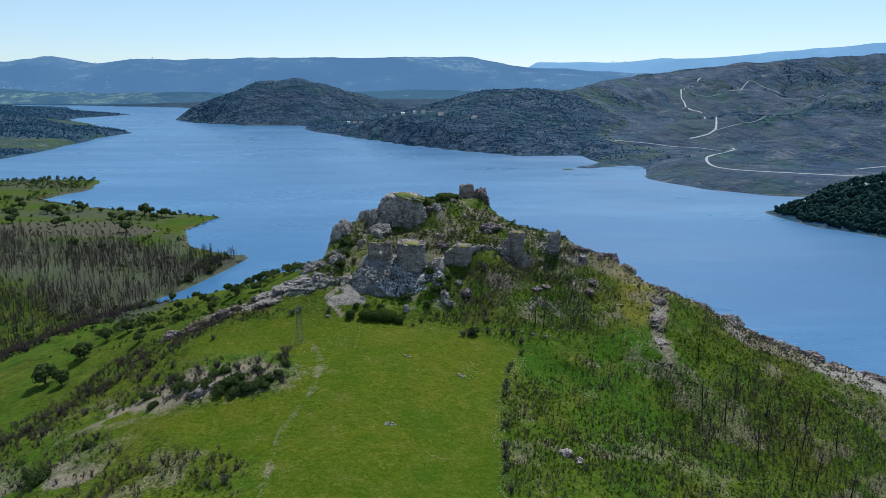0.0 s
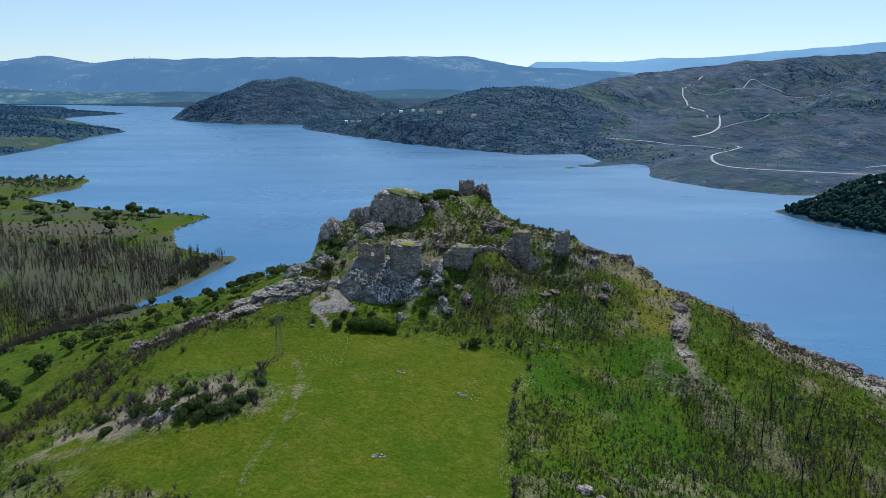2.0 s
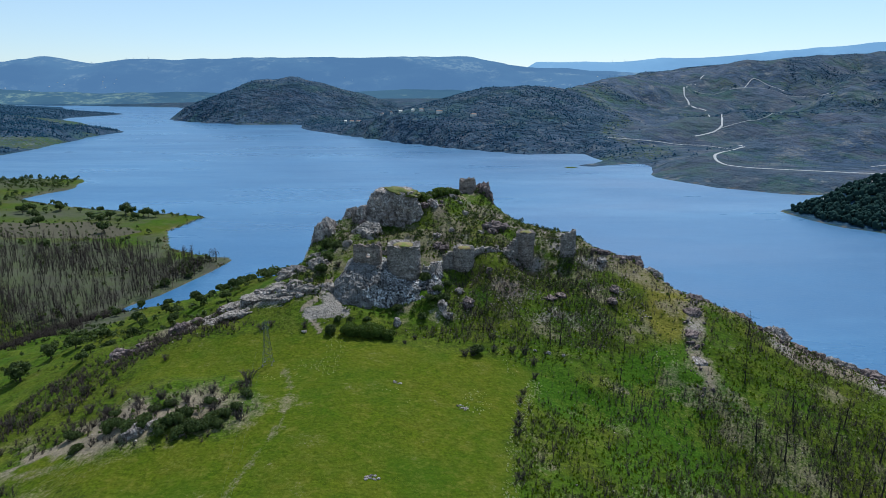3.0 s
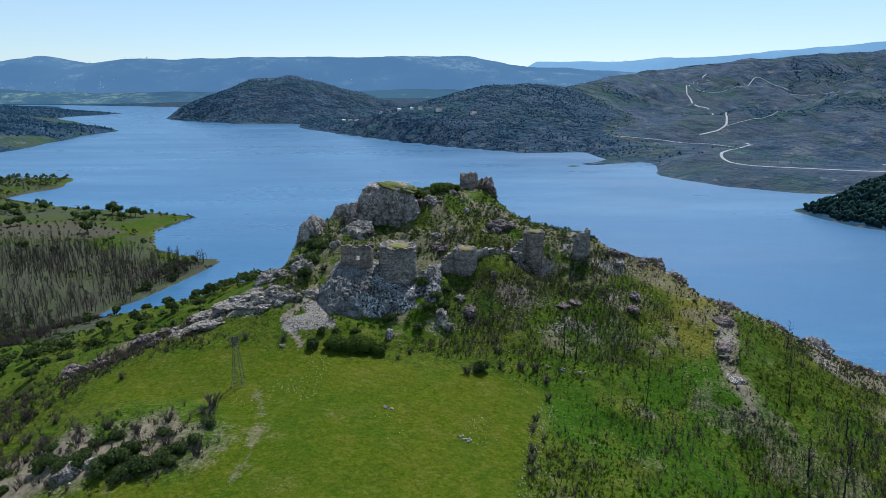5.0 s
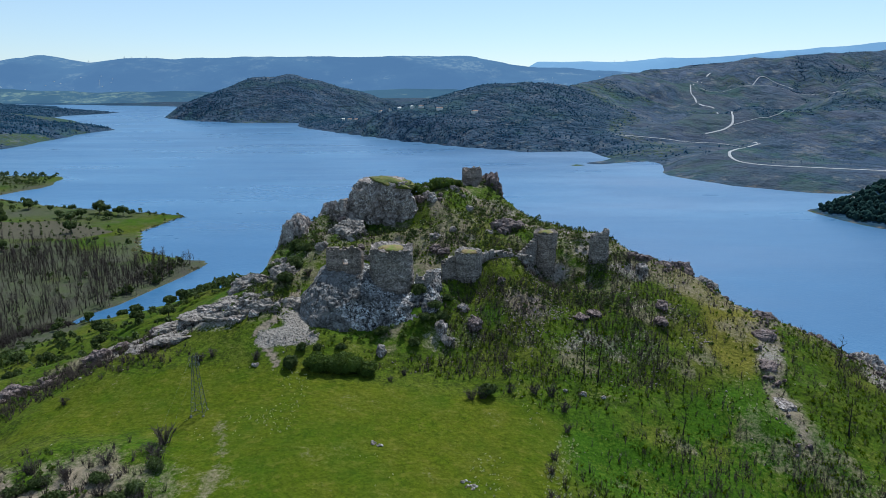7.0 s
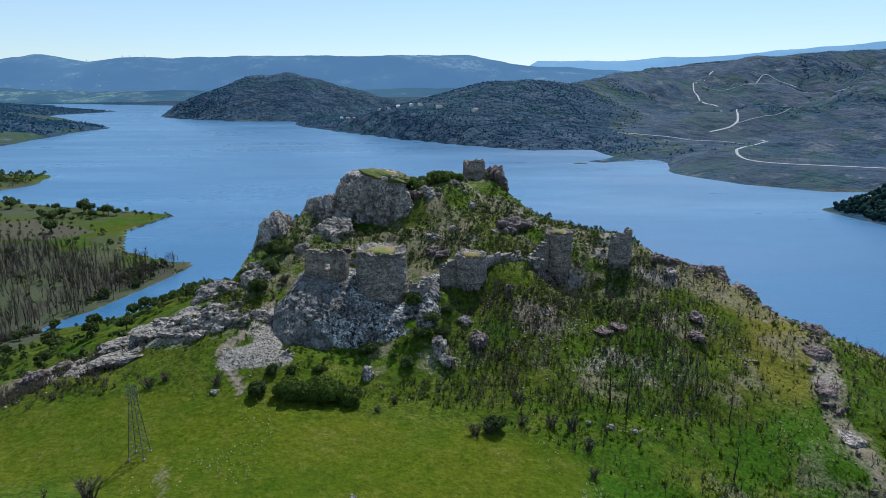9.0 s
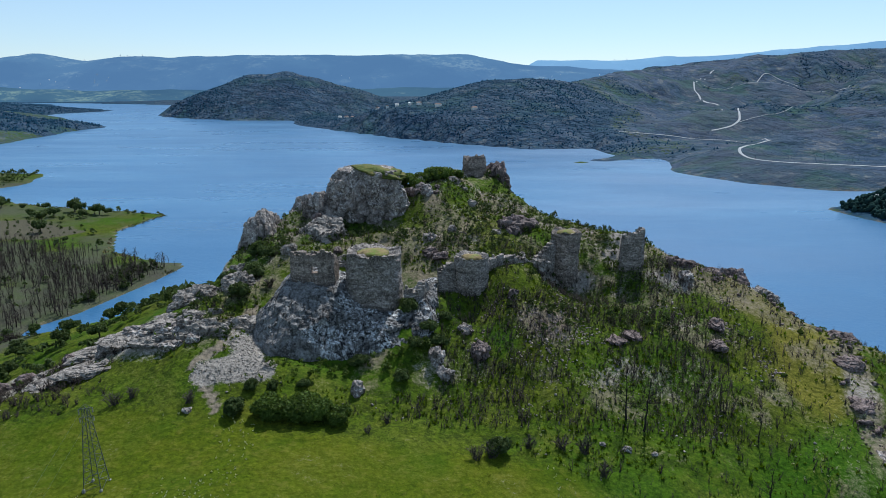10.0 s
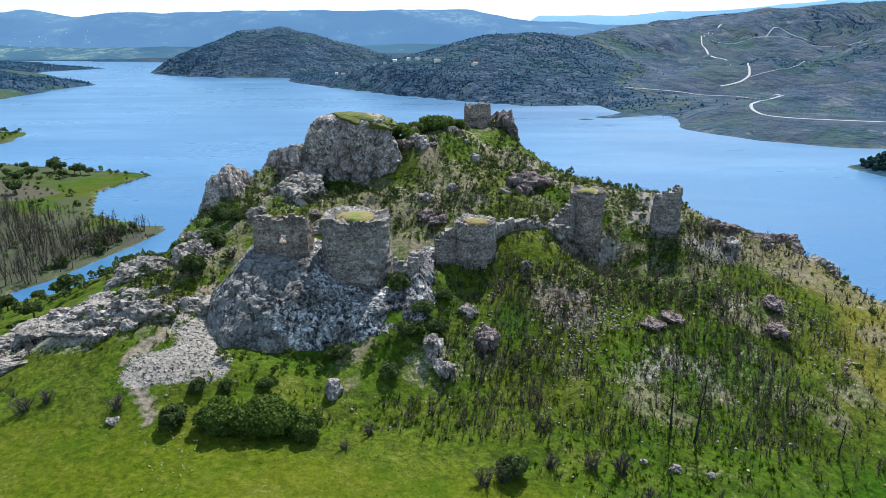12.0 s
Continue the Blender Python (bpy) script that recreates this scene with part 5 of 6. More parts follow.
shrub = burnt_shrub("grey burnt shrub with bare twigs", 1.3, 1.7, 21)
placed(shrub, [(6.1, 177.6, 1.25), (8.0, 178.2, 1.2), (13.4, 180.6, 1.1), (18.3, 181.0, 1.2), (-6.6, 184.6, 1.0), (-9.1, 181.6, 0.7), (-35.2, 184.6, 1.1), (-46.8, 186.2, 1.3), (-44.5, 187.0, 1.0), (-31.0, 215.3, 1.1), (21.4, 180.6, 1.3), (23.0, 176.5, 1.2), (15.8, 146.8, 1.1), (16.3, 150.0, 1.2), (15.2, 143.5, 1.1), (17.6, 157.3, 1.1), (18.8, 161.5, 1.0), (12.8, 117.1, 1.2), (13.3, 120.5, 1.2), (12.9, 112.5, 1.1), (13.1, 106.4, 1.2), (14.2, 129.0, 0.9), (-14.0, 183.0, 0.9), (48.5, 228.5, 1.6), (22.5, 171.0, 1.0),
               (-42.4, 159.0, 1.7), (-41.3, 154.3, 1.4), (-43.0, 156.0, 1.1), (-45.5, 146.0, 1.2), (-52.0, 149.5, 1.2), (-58.0, 151.0, 1.2), (-61.0, 147.0, 1.1), (-68.0, 149.0, 1.3), (-39.5, 143.5, 1.2), (-48.0, 152.5, 1.2), (-63.0, 151.0, 1.2), (-71.0, 152.5, 1.3), (-77.0, 157.0, 1.4), (-83.0, 160.0, 1.4), (-90.0, 163.0, 1.4), (-97.0, 160.0, 1.5), (-101.0, 152.0, 1.4), (-105.0, 145.0, 1.5), (-99.0, 141.0, 1.3), (-92.0, 148.0, 1.4), (-79.5, 131.0, 1.0), (-41.0, 105.0, 1.1), (-44.0, 104.0, 1.0), (-56.3, 113.7, 0.8), (-84.0, 168.0, 1.3), (-75.0, 163.0, 1.2), (-68.0, 176.0, 1.0), (-110.0, 132.0, 1.4), (-107.0, 138.0, 1.4)], 7)


def burnt_tree(label, h, seed, spread=0.5, radius=0.16, twigs=3):
    tree = thing("burnt_tree", (0, 0, 0), label, "tree", "burnt trees")
    (tc, tf), limbs = bare_tree_mesh(h, seed, spread, twigs, radius)
    part("trunk", arrays_mesh("trunk", tc, tf), CHAR, tree)
    for lc, lf in limbs:
        part("limb", arrays_mesh("limb", lc, lf), CHAR, tree)
    return tree


placed(burnt_tree("tall charred tree with fine bare branches", 8.5, 31, radius=0.22), [(31.2, 185.8, 1.05), (71.2, 158.6, 1.05), (75.8, 154.2, 1.2), (89.0, 158.7, 1.0), (84.2, 134.8, 1.1), (100.0, 158.5, 1.0), (94.0, 148.5, 1.0), (80.0, 143.5, 1.0), (92.0, 138.0, 1.1), (97.0, 168.0, 0.9), (104.0, 150.0, 1.0), (98.5, 134.0, 1.0), (86.0, 171.0, 0.9), (90.0, 126.0, 1.0)], 8)
placed(burnt_tree("leaning charred tree with bare branches", 7.5, 33, 0.6, radius=0.2), [(28.9, 187.4, 1.0), (77.0, 178.0, 1.1), (88.0, 146.4, 1.0), (82.0, 163.0, 0.8)], 9)
placed(burnt_tree("slender charred sapling tree", 5.5, 35, 0.6, 0.14), [(44.0, 173.6, 1.15), (48.0, 185.0, 0.9), (44.7, 191.4, 0.8), (86.7, 198.5, 1.3), (39.0, 231.5, 0.7), (88.0, 168.0, 1.0), (70.0, 150.0, 0.9), (102.0, 163.0, 1.1), (60.0, 157.0, 0.8), (30.0, 240.0, 0.7), (-70.0, 186.0, 0.6)], 10)


def leafy_tree(label, h, r, seed, mat=LEAF_DARK, leaves=700, group="valley trees"):
    tree = thing("tree", (0, 0, 0), label, "tree", group)
    co, faces = [], []
    limb(co, faces, (0, 0, -0.4), (0.1, 0, h * 0.4), 0.3, 0.2, 6)
    for k in range(4):
        limb(co, faces, (0.1, 0, h * 0.38), (math.cos(k * 1.6) * r * 0.6, math.sin(k * 1.6) * r * 0.6, h * 0.62), 0.14, 0.06, 4)
    part("trunk", arrays_mesh("trunk", co, faces), BARK, tree)
    lobes = [(l[0], l[1], l[2] + h * 0.32, l[3], l[4], l[5]) for l in bush_lobes(r, h * 0.62, seed, 8)]
    c, t = leaf_cloud(lobes, leaves, r * 0.13, seed)
    part("crown", mesh_of("crown", c, t, False), mat, tree)
    return tree


placed(leafy_tree("round-crowned evergreen oak on the green slope", 5.5, 2.9, 41), [(-121.5, 178.5, 1.25), (-114.0, 174.5, 0.85), (-119.0, 196.0, 1.1), (-122.5, 199.0, 0.9), (-119.6, 211.6, 0.8), (-113.0, 214.0, 0.7), (-97.0, 190.0, 0.55), (-108.0, 222.0, 0.6), (-100.0, 228.0, 0.6), (-92.0, 232.0, 0.6), (-88.0, 226.0, 0.5), (-84.0, 238.0, 0.7), (-78.0, 246.0, 0.7), (-70.0, 252.0, 0.7), (-66.0, 262.0, 0.8), (-74.0, 268.0, 0.8), (-80.0, 276.0, 0.8), (-86.0, 282.0, 0.8), (-92.0, 290.0, 0.7), (-100.0, 296.0, 0.6), (-62.0, 245.0, 0.7), (-58.0, 252.0, 0.7), (-70.0, 236.0, 0.6), (-82.0, 214.0, 0.6), (-94.0, 212.0, 0.6), (-96.0, 202.0, 0.5), (-126.0, 310.0, 0.7), (-134.0, 300.0, 0.7), (-140.0, 290.0, 0.7), (-76.0, 222.0, 0.6), (-68.0, 222.0, 0.6), (-104.0, 206.0, 0.5)], 11)
low_spots = [(-269, 565, 1.6), (-262, 560, 1.3), (-250, 556, 1.1), (-238, 552, 0.9), (-251, 494, 1.3), (-262, 440, 1.1), (-240, 436, 0.9), (-222, 470, 0.6), (-355, 514, 1.2), (-313, 505, 1.0)]
g = random.Random(5)
for k in range(70):
    low_spots.append((-240 - 330 * g.random(), 560 + 90 * g.random() ** 1.5 - 60 * g.random(), 0.6 + 0.7 * g.random()))
low_spots = [s for s in low_spots if at(s[0], s[1]) > 0.8]
placed(leafy_tree("dark round-crowned tree on the lake's green lowland", 6.5, 3.4, 42, LEAF_DARK, 320, "lowland trees"), low_spots, 12)

# ---- what nobody could count: scrub, herbs, stones, woods ----
def scatter(name, label, category, shapes, x, y, size, mat, seed, sink=0.0, tilt=0.12, smooth=False):
    """One object of many small shapes, each turned, sized and set down on the ground."""
    g = np.random.default_rng(seed)
    x, y, size = np.asarray(x), np.asarray(y), np.asarray(size)
    z = at_all(x, y) - sink * size
    pick = g.integers(0, len(shapes), len(x))
    co, tri, base = [], [], 0
    for k, (sv, sf) in enumerate(shapes):
        sv, sf = np.asarray(sv, float), np.asarray(sf)
        at_k = np.nonzero(pick == k)[0]
        if not len(at_k):
            continue
        a = g.random(len(at_k)) * 6.283
        c, s = np.cos(a)[:, None], np.sin(a)[:, None]
        k3 = size[at_k][:, None]
        up = (g.random((len(at_k), 1)) * 0.5 + 0.75) * k3
        X, Y, Z = sv[None, :, 0] * k3, sv[None, :, 1] * k3, sv[None, :, 2] * up
        tx, ty = tilt * g.normal(size=(len(at_k), 1)), tilt * g.normal(size=(len(at_k), 1))
        P = np.stack([X * c - Y * s + Z * tx + x[at_k][:, None], X * s + Y * c + Z * ty + y[at_k][:, None], Z + z[at_k][:, None]], 2)
        n = sv.shape[0]
        co.append(P.reshape(-1, 3))
        tri.append((sf[None] + (np.arange(len(at_k)) * n)[:, None, None] + base).reshape(-1, 3))
        base += n * len(at_k)
    me = mesh_of(name, np.concatenate(co), np.concatenate(tri), smooth)
    me.materials.append(mat)
    return tagged(new(name, me), label, category, kind="stuff")


def spike(co, faces, a, b, r):
    """A thin three-sided spike from a to b."""
    base = len(co)
    for k in range(3):
        t = 2.094 * k
        co.append(a + Vector((r * math.cos(t), r * math.sin(t), 0)))
    co.append(b)
    faces += [(base, base + 1, base + 3), (base + 1, base + 2, base + 3), (base + 2, base, base + 3)]


def pine_shape(seed, sides=4):
    """A small ragged pine crown."""
    g = random.Random(seed)
    co = [(0.42 * math.cos(6.283 * k / sides) * g.uniform(0.7, 1.3), 0.42 * math.sin(6.283 * k / sides) * g.uniform(0.7, 1.3), g.uniform(0.1, 0.45)) for k in range(sides)]
    co += [(g.uniform(-0.1, 0.1), g.uniform(-0.1, 0.1), g.uniform(0.85, 1.1)), (0, 0, -0.2)]
    faces = [(k, (k + 1) % sides, sides) for k in range(sides)] + [((k + 1) % sides, k, sides + 1) for k in range(sides)]
    return co, faces


def scrub_shape(seed, stems=4, h=1.0, r=0.35, thick=0.022):
    g = random.Random(seed)
    co, faces = [], []
    for _ in range(stems):
        foot = Vector((g.uniform(-0.25, 0.25) * r, g.uniform(-0.25, 0.25) * r, -0.1))
        a = g.uniform(0, 6.28)
        tip = Vector((math.cos(a) * r * g.uniform(0.2, 1), math.sin(a) * r * g.uniform(0.2, 1), h * g.uniform(0.6, 1.0)))
        spike(co, faces, foot, tip, thick)
        m = foot.lerp(tip, g.uniform(0.4, 0.7))
        spike(co, faces, m, m + Vector((g.uniform(-1, 1), g.uniform(-1, 1), 1)).normalized() * h * 0.3, thick * 0.6)
    return [tuple(c) for c in co], faces


def tuft_shape(seed, blades=7, spread=0.6):
    g = random.Random(seed)
    co, faces = [], []
    for _ in range(blades):
        a, q = g.uniform(0, 6.28), g.uniform(0.05, 0.35)
        p = Vector((math.cos(a) * q, math.sin(a) * q, -0.08))
        side = Vector((-math.sin(a + g.uniform(-1, 1)), math.cos(a), 0)) * g.uniform(0.14, 0.26)
        tip = p + Vector((math.cos(a) * spread * g.uniform(0.2, 1), math.sin(a) * spread * g.uniform(0.2, 1), g.uniform(0.5, 1.0)))
        base = len(co)
        co += [tuple(p - side), tuple(p + side), tuple(tip)]
        faces.append((base, base + 1, base + 2))
    return co, faces


def blob_shape(seed, top=1.0, low=0.0, rough=0.25, sides=6, cone=0.0):
    """A small uneven crown or stone."""
    g = random.Random(seed)
    rows = [(low, 0.55), (low + (top - low) * 0.35, 1.0), (low + (top - low) * 0.72, 0.72 - 0.25 * cone)]
    co = [(g.uniform(-rough, rough) * r * 0.5 + r * 0.5 * math.cos(6.283 * (k + 0.5 * n) / sides) * (1 + g.uniform(-rough, rough)), r * 0.5 * math.sin(6.283 * (k + 0.5 * n) / sides) * (1 + g.uniform(-rough, rough)), z + g.uniform(-rough, rough) * 0.3) for n, (z, r) in enumerate(rows) for k in range(sides)]
    co.append((0, 0, top))
    faces = []
    for n in range(2):
        for k in range(sides):
            a, b, c, d = n * sides + k, n * sides + (k + 1) % sides, (n + 1) * sides + k, (n + 1) * sides + (k + 1) % sides
            faces += [(a, b, d), (a, d, c)]
    for k in range(sides):
        faces.append((2 * sides + k, 2 * sides + (k + 1) % sides, 3 * sides))
    return co, faces


def spray_crown(seed, leaves=46, size=0.16):
    """A loose crown of leaf sprays, one unit high."""
    co, tri = leaf_cloud([(0, 0, 0.55, 0.36, 0.36, 0.42), (0.2, 0.1, 0.4, 0.28, 0.28, 0.3), (-0.2, 0.05, 0.42, 0.28, 0.26, 0.3)], leaves, size, seed)
    keep = leaves * 4
    tri = tri[(tri < keep).all(axis=1)]
    return co[:keep], tri


def sow(x0, x1, y0, y1, count, chance, seed):
    """Places in a stretch, kept by a chance that may vary over the ground."""
    g = np.random.default_rng(seed)
    x, y = x0 + (x1 - x0) * g.random(count), y0 + (y1 - y0) * g.random(count)
    keep = g.random(count) < np.clip(chance(x, y), 0, 1)
    return x[keep], y[keep], g.random(int(keep.sum()))


def off_meadow(x, y):
    return step(1.0, -1.5, inside(x, y, MEADOW))


def clear_of_rocks(x, y):
    return np.where((x > -31) & (x < 1) & (y > 191) & (y < 221), 0.0, 1.0) * np.where((x > -26) & (x < -7) & (y > 242), 0.0, 1.0)


def east_slope(x, y):
    return step(8, 17, x - 0.06 * (y - 150)) * off_meadow(x, y) * step(8, 16, at_all(x, y))


def castle_front(x, y):
    return np.maximum(step(-34, -26, x), step(-48, -42, x) * step(192, 197, y)) * step(183, 187, y) * off_meadow(x, y) * clear_of_rocks(x, y)


SCRUB = [scrub_shape(k) for k in range(10)]
TUFTS = [tuft_shape(k) for k in range(8)]
PEBBLES = [blob_shape(k, 0.42, -0.15, 0.55, 5) for k in range(8)]

x, y, r = sow(0, 135, 92, 232, 26000, lambda x, y: np.maximum(east_slope(x, y), castle_front(x, y)) * (0.12 + 0.75 * step(-0.35, 0.45, fbm(x, y, 11, 4, 31.0))) * (1 - 0.75 * line_mask(x, y, [(62, 215), (78, 215), (75, 225)], 9)), 51)
scatter("burnt_scrub", "thousands of charred upright scrub stems on the green slope", "scrub", SCRUB, x, y, 0.9 + 1.4 * r * r + 0.2, CHAR, 52)
x, y, r = sow(-46, 60, 183, 262, 12000, lambda x, y: castle_front(x, y) * (0.2 + 0.6 * step(0.0, 0.5, fbm(x, y, 9, 4, 35.0))), 53)
scatter("burnt_scrub", "charred bare scrub among the castle rocks", "scrub", SCRUB, x, y, 0.7 + 0.9 * r, CHAR, 54)

x, y, r = sow(-6, 46, 184, 214, 2400, lambda x, y: castle_front(x, y) * (0.15 + 0.75 * step(-0.35, 0.25, fbm(x, y, 12, 3, 39.0))), 111)
scatter("burnt_scrub", "dense black charred scrub below the curtain wall", "scrub", [scrub_shape(130 + k, 3, 1.0, 0.3, 0.03) for k in range(8)], x, y, 0.8 + 1.2 * r, CHAR, 112)


def west_scrub(x, y):
    knoll = np.exp(-(((x + 66) / 28) ** 2 + ((y - 146 - 0.12 * (x + 56)) / 9.5) ** 2))
    rib = line_mask(x, y, [(-62, 196), (-81, 186), (-97, 166), (-104, 150), (-112, 125)], 10)
    corner = line_mask(x, y, [(-38, 105), (-70, 112), (-90, 122), (-115, 120)], 10)
    return np.maximum.reduce([0.5 * knoll, 0.7 * rib, 0.25 * corner]) * off_meadow(x, y)


x, y, r = sow(-125, -34, 95, 205, 24000, lambda x, y: west_scrub(x, y) * (0.3 + 0.7 * step(-0.2, 0.5, fbm(x, y, 8, 4, 37.0))), 55)
scatter("burnt_scrub", "grey burnt brush over the stony western knoll", "scrub", [scrub_shape(20 + k, 8, 1.0, 0.6, 0.034) for k in range(8)], x, y, 0.8 + 1.1 * r, SCRUB_BROWN, 56)
x, y, r = sow(-125, -34, 95, 205, 5000, lambda x, y: west_scrub(x, y) * 0.35, 57)
scatter("low_bushes", "small dull green bushes over the stony western knoll", "bushes", [spray_crown(k) for k in range(5)], x, y, 0.5 + 0.9 * r * r, LEAF, 58)
x, y, r = sow(-48, 135, 92, 262, 42000, lambda x, y: np.maximum(east_slope(x, y), castle_front(x, y)) * (0.15 + 0.75 * step(-0.4, 0.4, fbm(x, y, 13, 4, 41.0))), 59)
scatter("herbs", "lush green herbs and grass tufts on the slope", "herbs", TUFTS, x, y, 0.30 + 0.55 * r * r, HERB, 60, tilt=0.25)
x, y, r = sow(0, 135, 92, 232, 7000, lambda x, y: east_slope(x, y) * 0.9 * step(0.15, 0.6, fbm(x, y, 12, 4, 43.0)), 61)
xe, ye, re = sow(9, 26, 100, 182, 3000, lambda x, y: line_mask(x, y, [(12.2, 100), (12.6, 125), (14.5, 140), (18.0, 155), (22.0, 168)], 1.7), 62)
xm, ym, rm = sow(-60, 20, 150, 183, 5000, lambda x, y: (1 - off_meadow(x, y)) * 0.5 * step(0.35, 0.7, fbm(x, y, 9, 4, 71.0)), 95)
scatter("flowering_herbs", "pale flowering herbs along the meadow's edge", "herbs", TUFTS, np.r_[x, xe, xm], np.r_[y, ye, ym], np.r_[0.22 + 0.3 * r, 0.2 + 0.25 * re, 0.16 + 0.16 * rm], FLOWER, 63, tilt=0.25)
x, y, r = sow(-95, 24, 95, 186, 14000, lambda x, y: (1 - off_meadow(x, y)) * (0.25 + 0.6 * step(-0.3, 0.5, fbm(x, y, 7, 4, 45.0))), 64)
scatter("meadow_grass", "short meadow grass tufts, green to straw", "grass", TUFTS, x, y, 0.08 + 0.1 * r, MEADOW_GRASS, 65, tilt=0.4)
x, y, r = sow(-40, -24, 186, 202, 6000, lambda x, y: line_mask(x, y, [(-33.6, 190.6), (-31, 191.6), (-27.5, 192.5), (-29.5, 195.5), (-31.0, 199.0)], 2.7, 0.3) * 0.9, 66)
x2, y2, r2 = sow(-70, 60, 120, 262, 17000, lambda x, y: np.maximum(castle_front(x, y) * 0.5 * step(0.1, 0.6, fbm(x, y, 8, 4, 14.0)), west_scrub(x, y) * 0.35), 67)
scatter("scree", "pale loose scree and stones below the castle rock", "stones", PEBBLES, np.r_[x, x2], np.r_[y, y2], np.r_[0.08 + 0.3 * r ** 4, 0.12 + 0.5 * r2 ** 3], STONE, 68)
x, y, r = sow(8, 60, 196, 222, 9000, lambda x, y: np.exp(-(((x - 20) / 4.0) ** 2 + ((y - 205.5) / 4.6) ** 2)) + 0.35 * step(0.2, 0.6, fbm(x, y, 9, 4, 47.0)), 69)
scatter("scree", "pinkish stony scree among burnt scrub", "stones", PEBBLES, x, y, 0.18 + 0.4 * r ** 2, STONE_PINK, 70)
x, y, r = sow(12, 130, 95, 215, 5000, lambda x, y: east_slope(x, y) * 0.16, 71)
scatter("field_stones", "scattered pale stones in the burnt slope", "stones", PEBBLES, x, y, 0.14 + 0.36 * r ** 3, STONE, 72)

x, y, r = sow(58, 146, 168, 234, 14000, lambda x, y: np.maximum(line_mask(x, y, [(80, 221), (76.5, 212), (71.5, 199), (67.5, 188), (67, 180), (66.5, 174)], 3.2), 0.8 * line_mask(x, y, [(p[0], p[1] - 5) for p in CASTLE_CREST[6:13]], 8)) * (0.08 + 0.6 * step(0.0, 0.5, fbm(x, y, 5, 4, 46.0))), 107)
scatter("scree", "dark reddish rubble down the rocky band of the slope", "stones", [blob_shape(160 + k, 0.6, -0.2, 0.7, 6) for k in range(10)], x, y, 0.2 + 1.1 * r ** 4, ROCK_RED, 108)
# shrubs down the western slope to the inlet, and the crest
x, y, r = sow(-150, -45, 195, 335, 5200, lambda x, y: step(2, 6, at_all(x, y)) * (0.015 + 0.2 * step(0.3, 0.65, fbm(x, y, 26, 4, 49.0)) + 0.4 * step(7, 3, at_all(x, y))) * step(4, 12, to_line(x, y, WEST_RIB)[0]), 73)
scatter("slope_bushes", "dark evergreen bushes dotting the green western slope", "bushes", [spray_crown(10 + k, 60) for k in range(6)], x, y, 0.8 + 1.7 * r * r, LEAF_DARK, 74)
x, y, r = sow(-55, 140, 195, 262, 5000, lambda x, y: line_mask(x, y, [(p[0], p[1] - 1) for p in CASTLE_CREST[4:13]], 8) * 0.4, 75)
scatter("crest_bushes", "low dull bushes among the crest rocks", "bushes", [spray_crown(20 + k) for k in range(5)], x, y, 0.4 + 0.8 * r * r, LEAF, 76)

# lowland across the inlet: burnt wood, bushes
def dead_shape(seed, boughs=12):
    """A burnt bare tree, one unit high."""
    g = random.Random(seed)
    co, faces = [], []
    spike(co, faces, Vector((0, 0, -0.05)), Vector((g.uniform(-0.08, 0.08), g.uniform(-0.08, 0.08), 1.0)), 0.03)
    for _ in range(boughs):
        m = Vector((0, 0, g.uniform(0.3, 0.9)))
        a, q = g.uniform(0, 6.28), g.uniform(0.12, 0.36)
        spike(co, faces, m, m + Vector((math.cos(a) * q, math.sin(a) * q, q * g.uniform(0.4, 1.2))), 0.018)
    return [tuple(c) for c in co], faces


DEAD = [dead_shape(200 + k) for k in range(8)]
x, y, r = sow(-460, -128, 245, 470, 13000, lambda x, y: step(0.3, 0.8, at_all(x, y)) * step(455, 425, y + 0.25 * (x + 200) + 25 * fbm(x, y, 60, 3)) * step(0, 8, inside(x, y, LOW_WEST)) * (0.25 + 0.6 * step(-0.4, 0.4, fbm(x, y, 30, 3, 51.0))), 77)
scatter("burnt_wood", "dense stand of burnt bare trees on the lowland", "trees", DEAD, x, y, 3.6 + 4.4 * r, CHAR, 78, tilt=0.1)
x, y, r = sow(-700, -128, 255, 800, 12000, lambda x, y: step(0.4, 1.0, at_all(x, y)) * step(-2, 4, inside(x, y, LOW_WEST)) * (0.06 + 0.55 * step(0.2, 0.6, fbm(x, y, 45, 4, 53.0)) + 0.35 * line_mask(x, y, [(-200, 566), (-330, 606), (-420, 655)], 12) + 0.9 * step(-400, -415, x) * step(690, 720, y)) * (1 - step(-8, 0, inside(x, y, [(-225, 500), (-240, 478), (-300, 462), (-370, 490), (-350, 520), (-280, 528)]))), 79)
scatter("lowland_bushes", "dark bushes and small trees scattered over the lowland", "bushes", [spray_crown(30 + k, 34, 0.19) for k in range(6)], x, y, 1.5 + 3.5 * r * r, LEAF_DARK, 80)

# pine woods on the far shores
PINES = [pine_shape(60 + k, 4 + k % 2) for k in range(8)]


def woods(x, y):
    z = at_all(x, y)
    return covers(x, y, z, z * 0)["wood"] * step(0.8, 2.0, z)


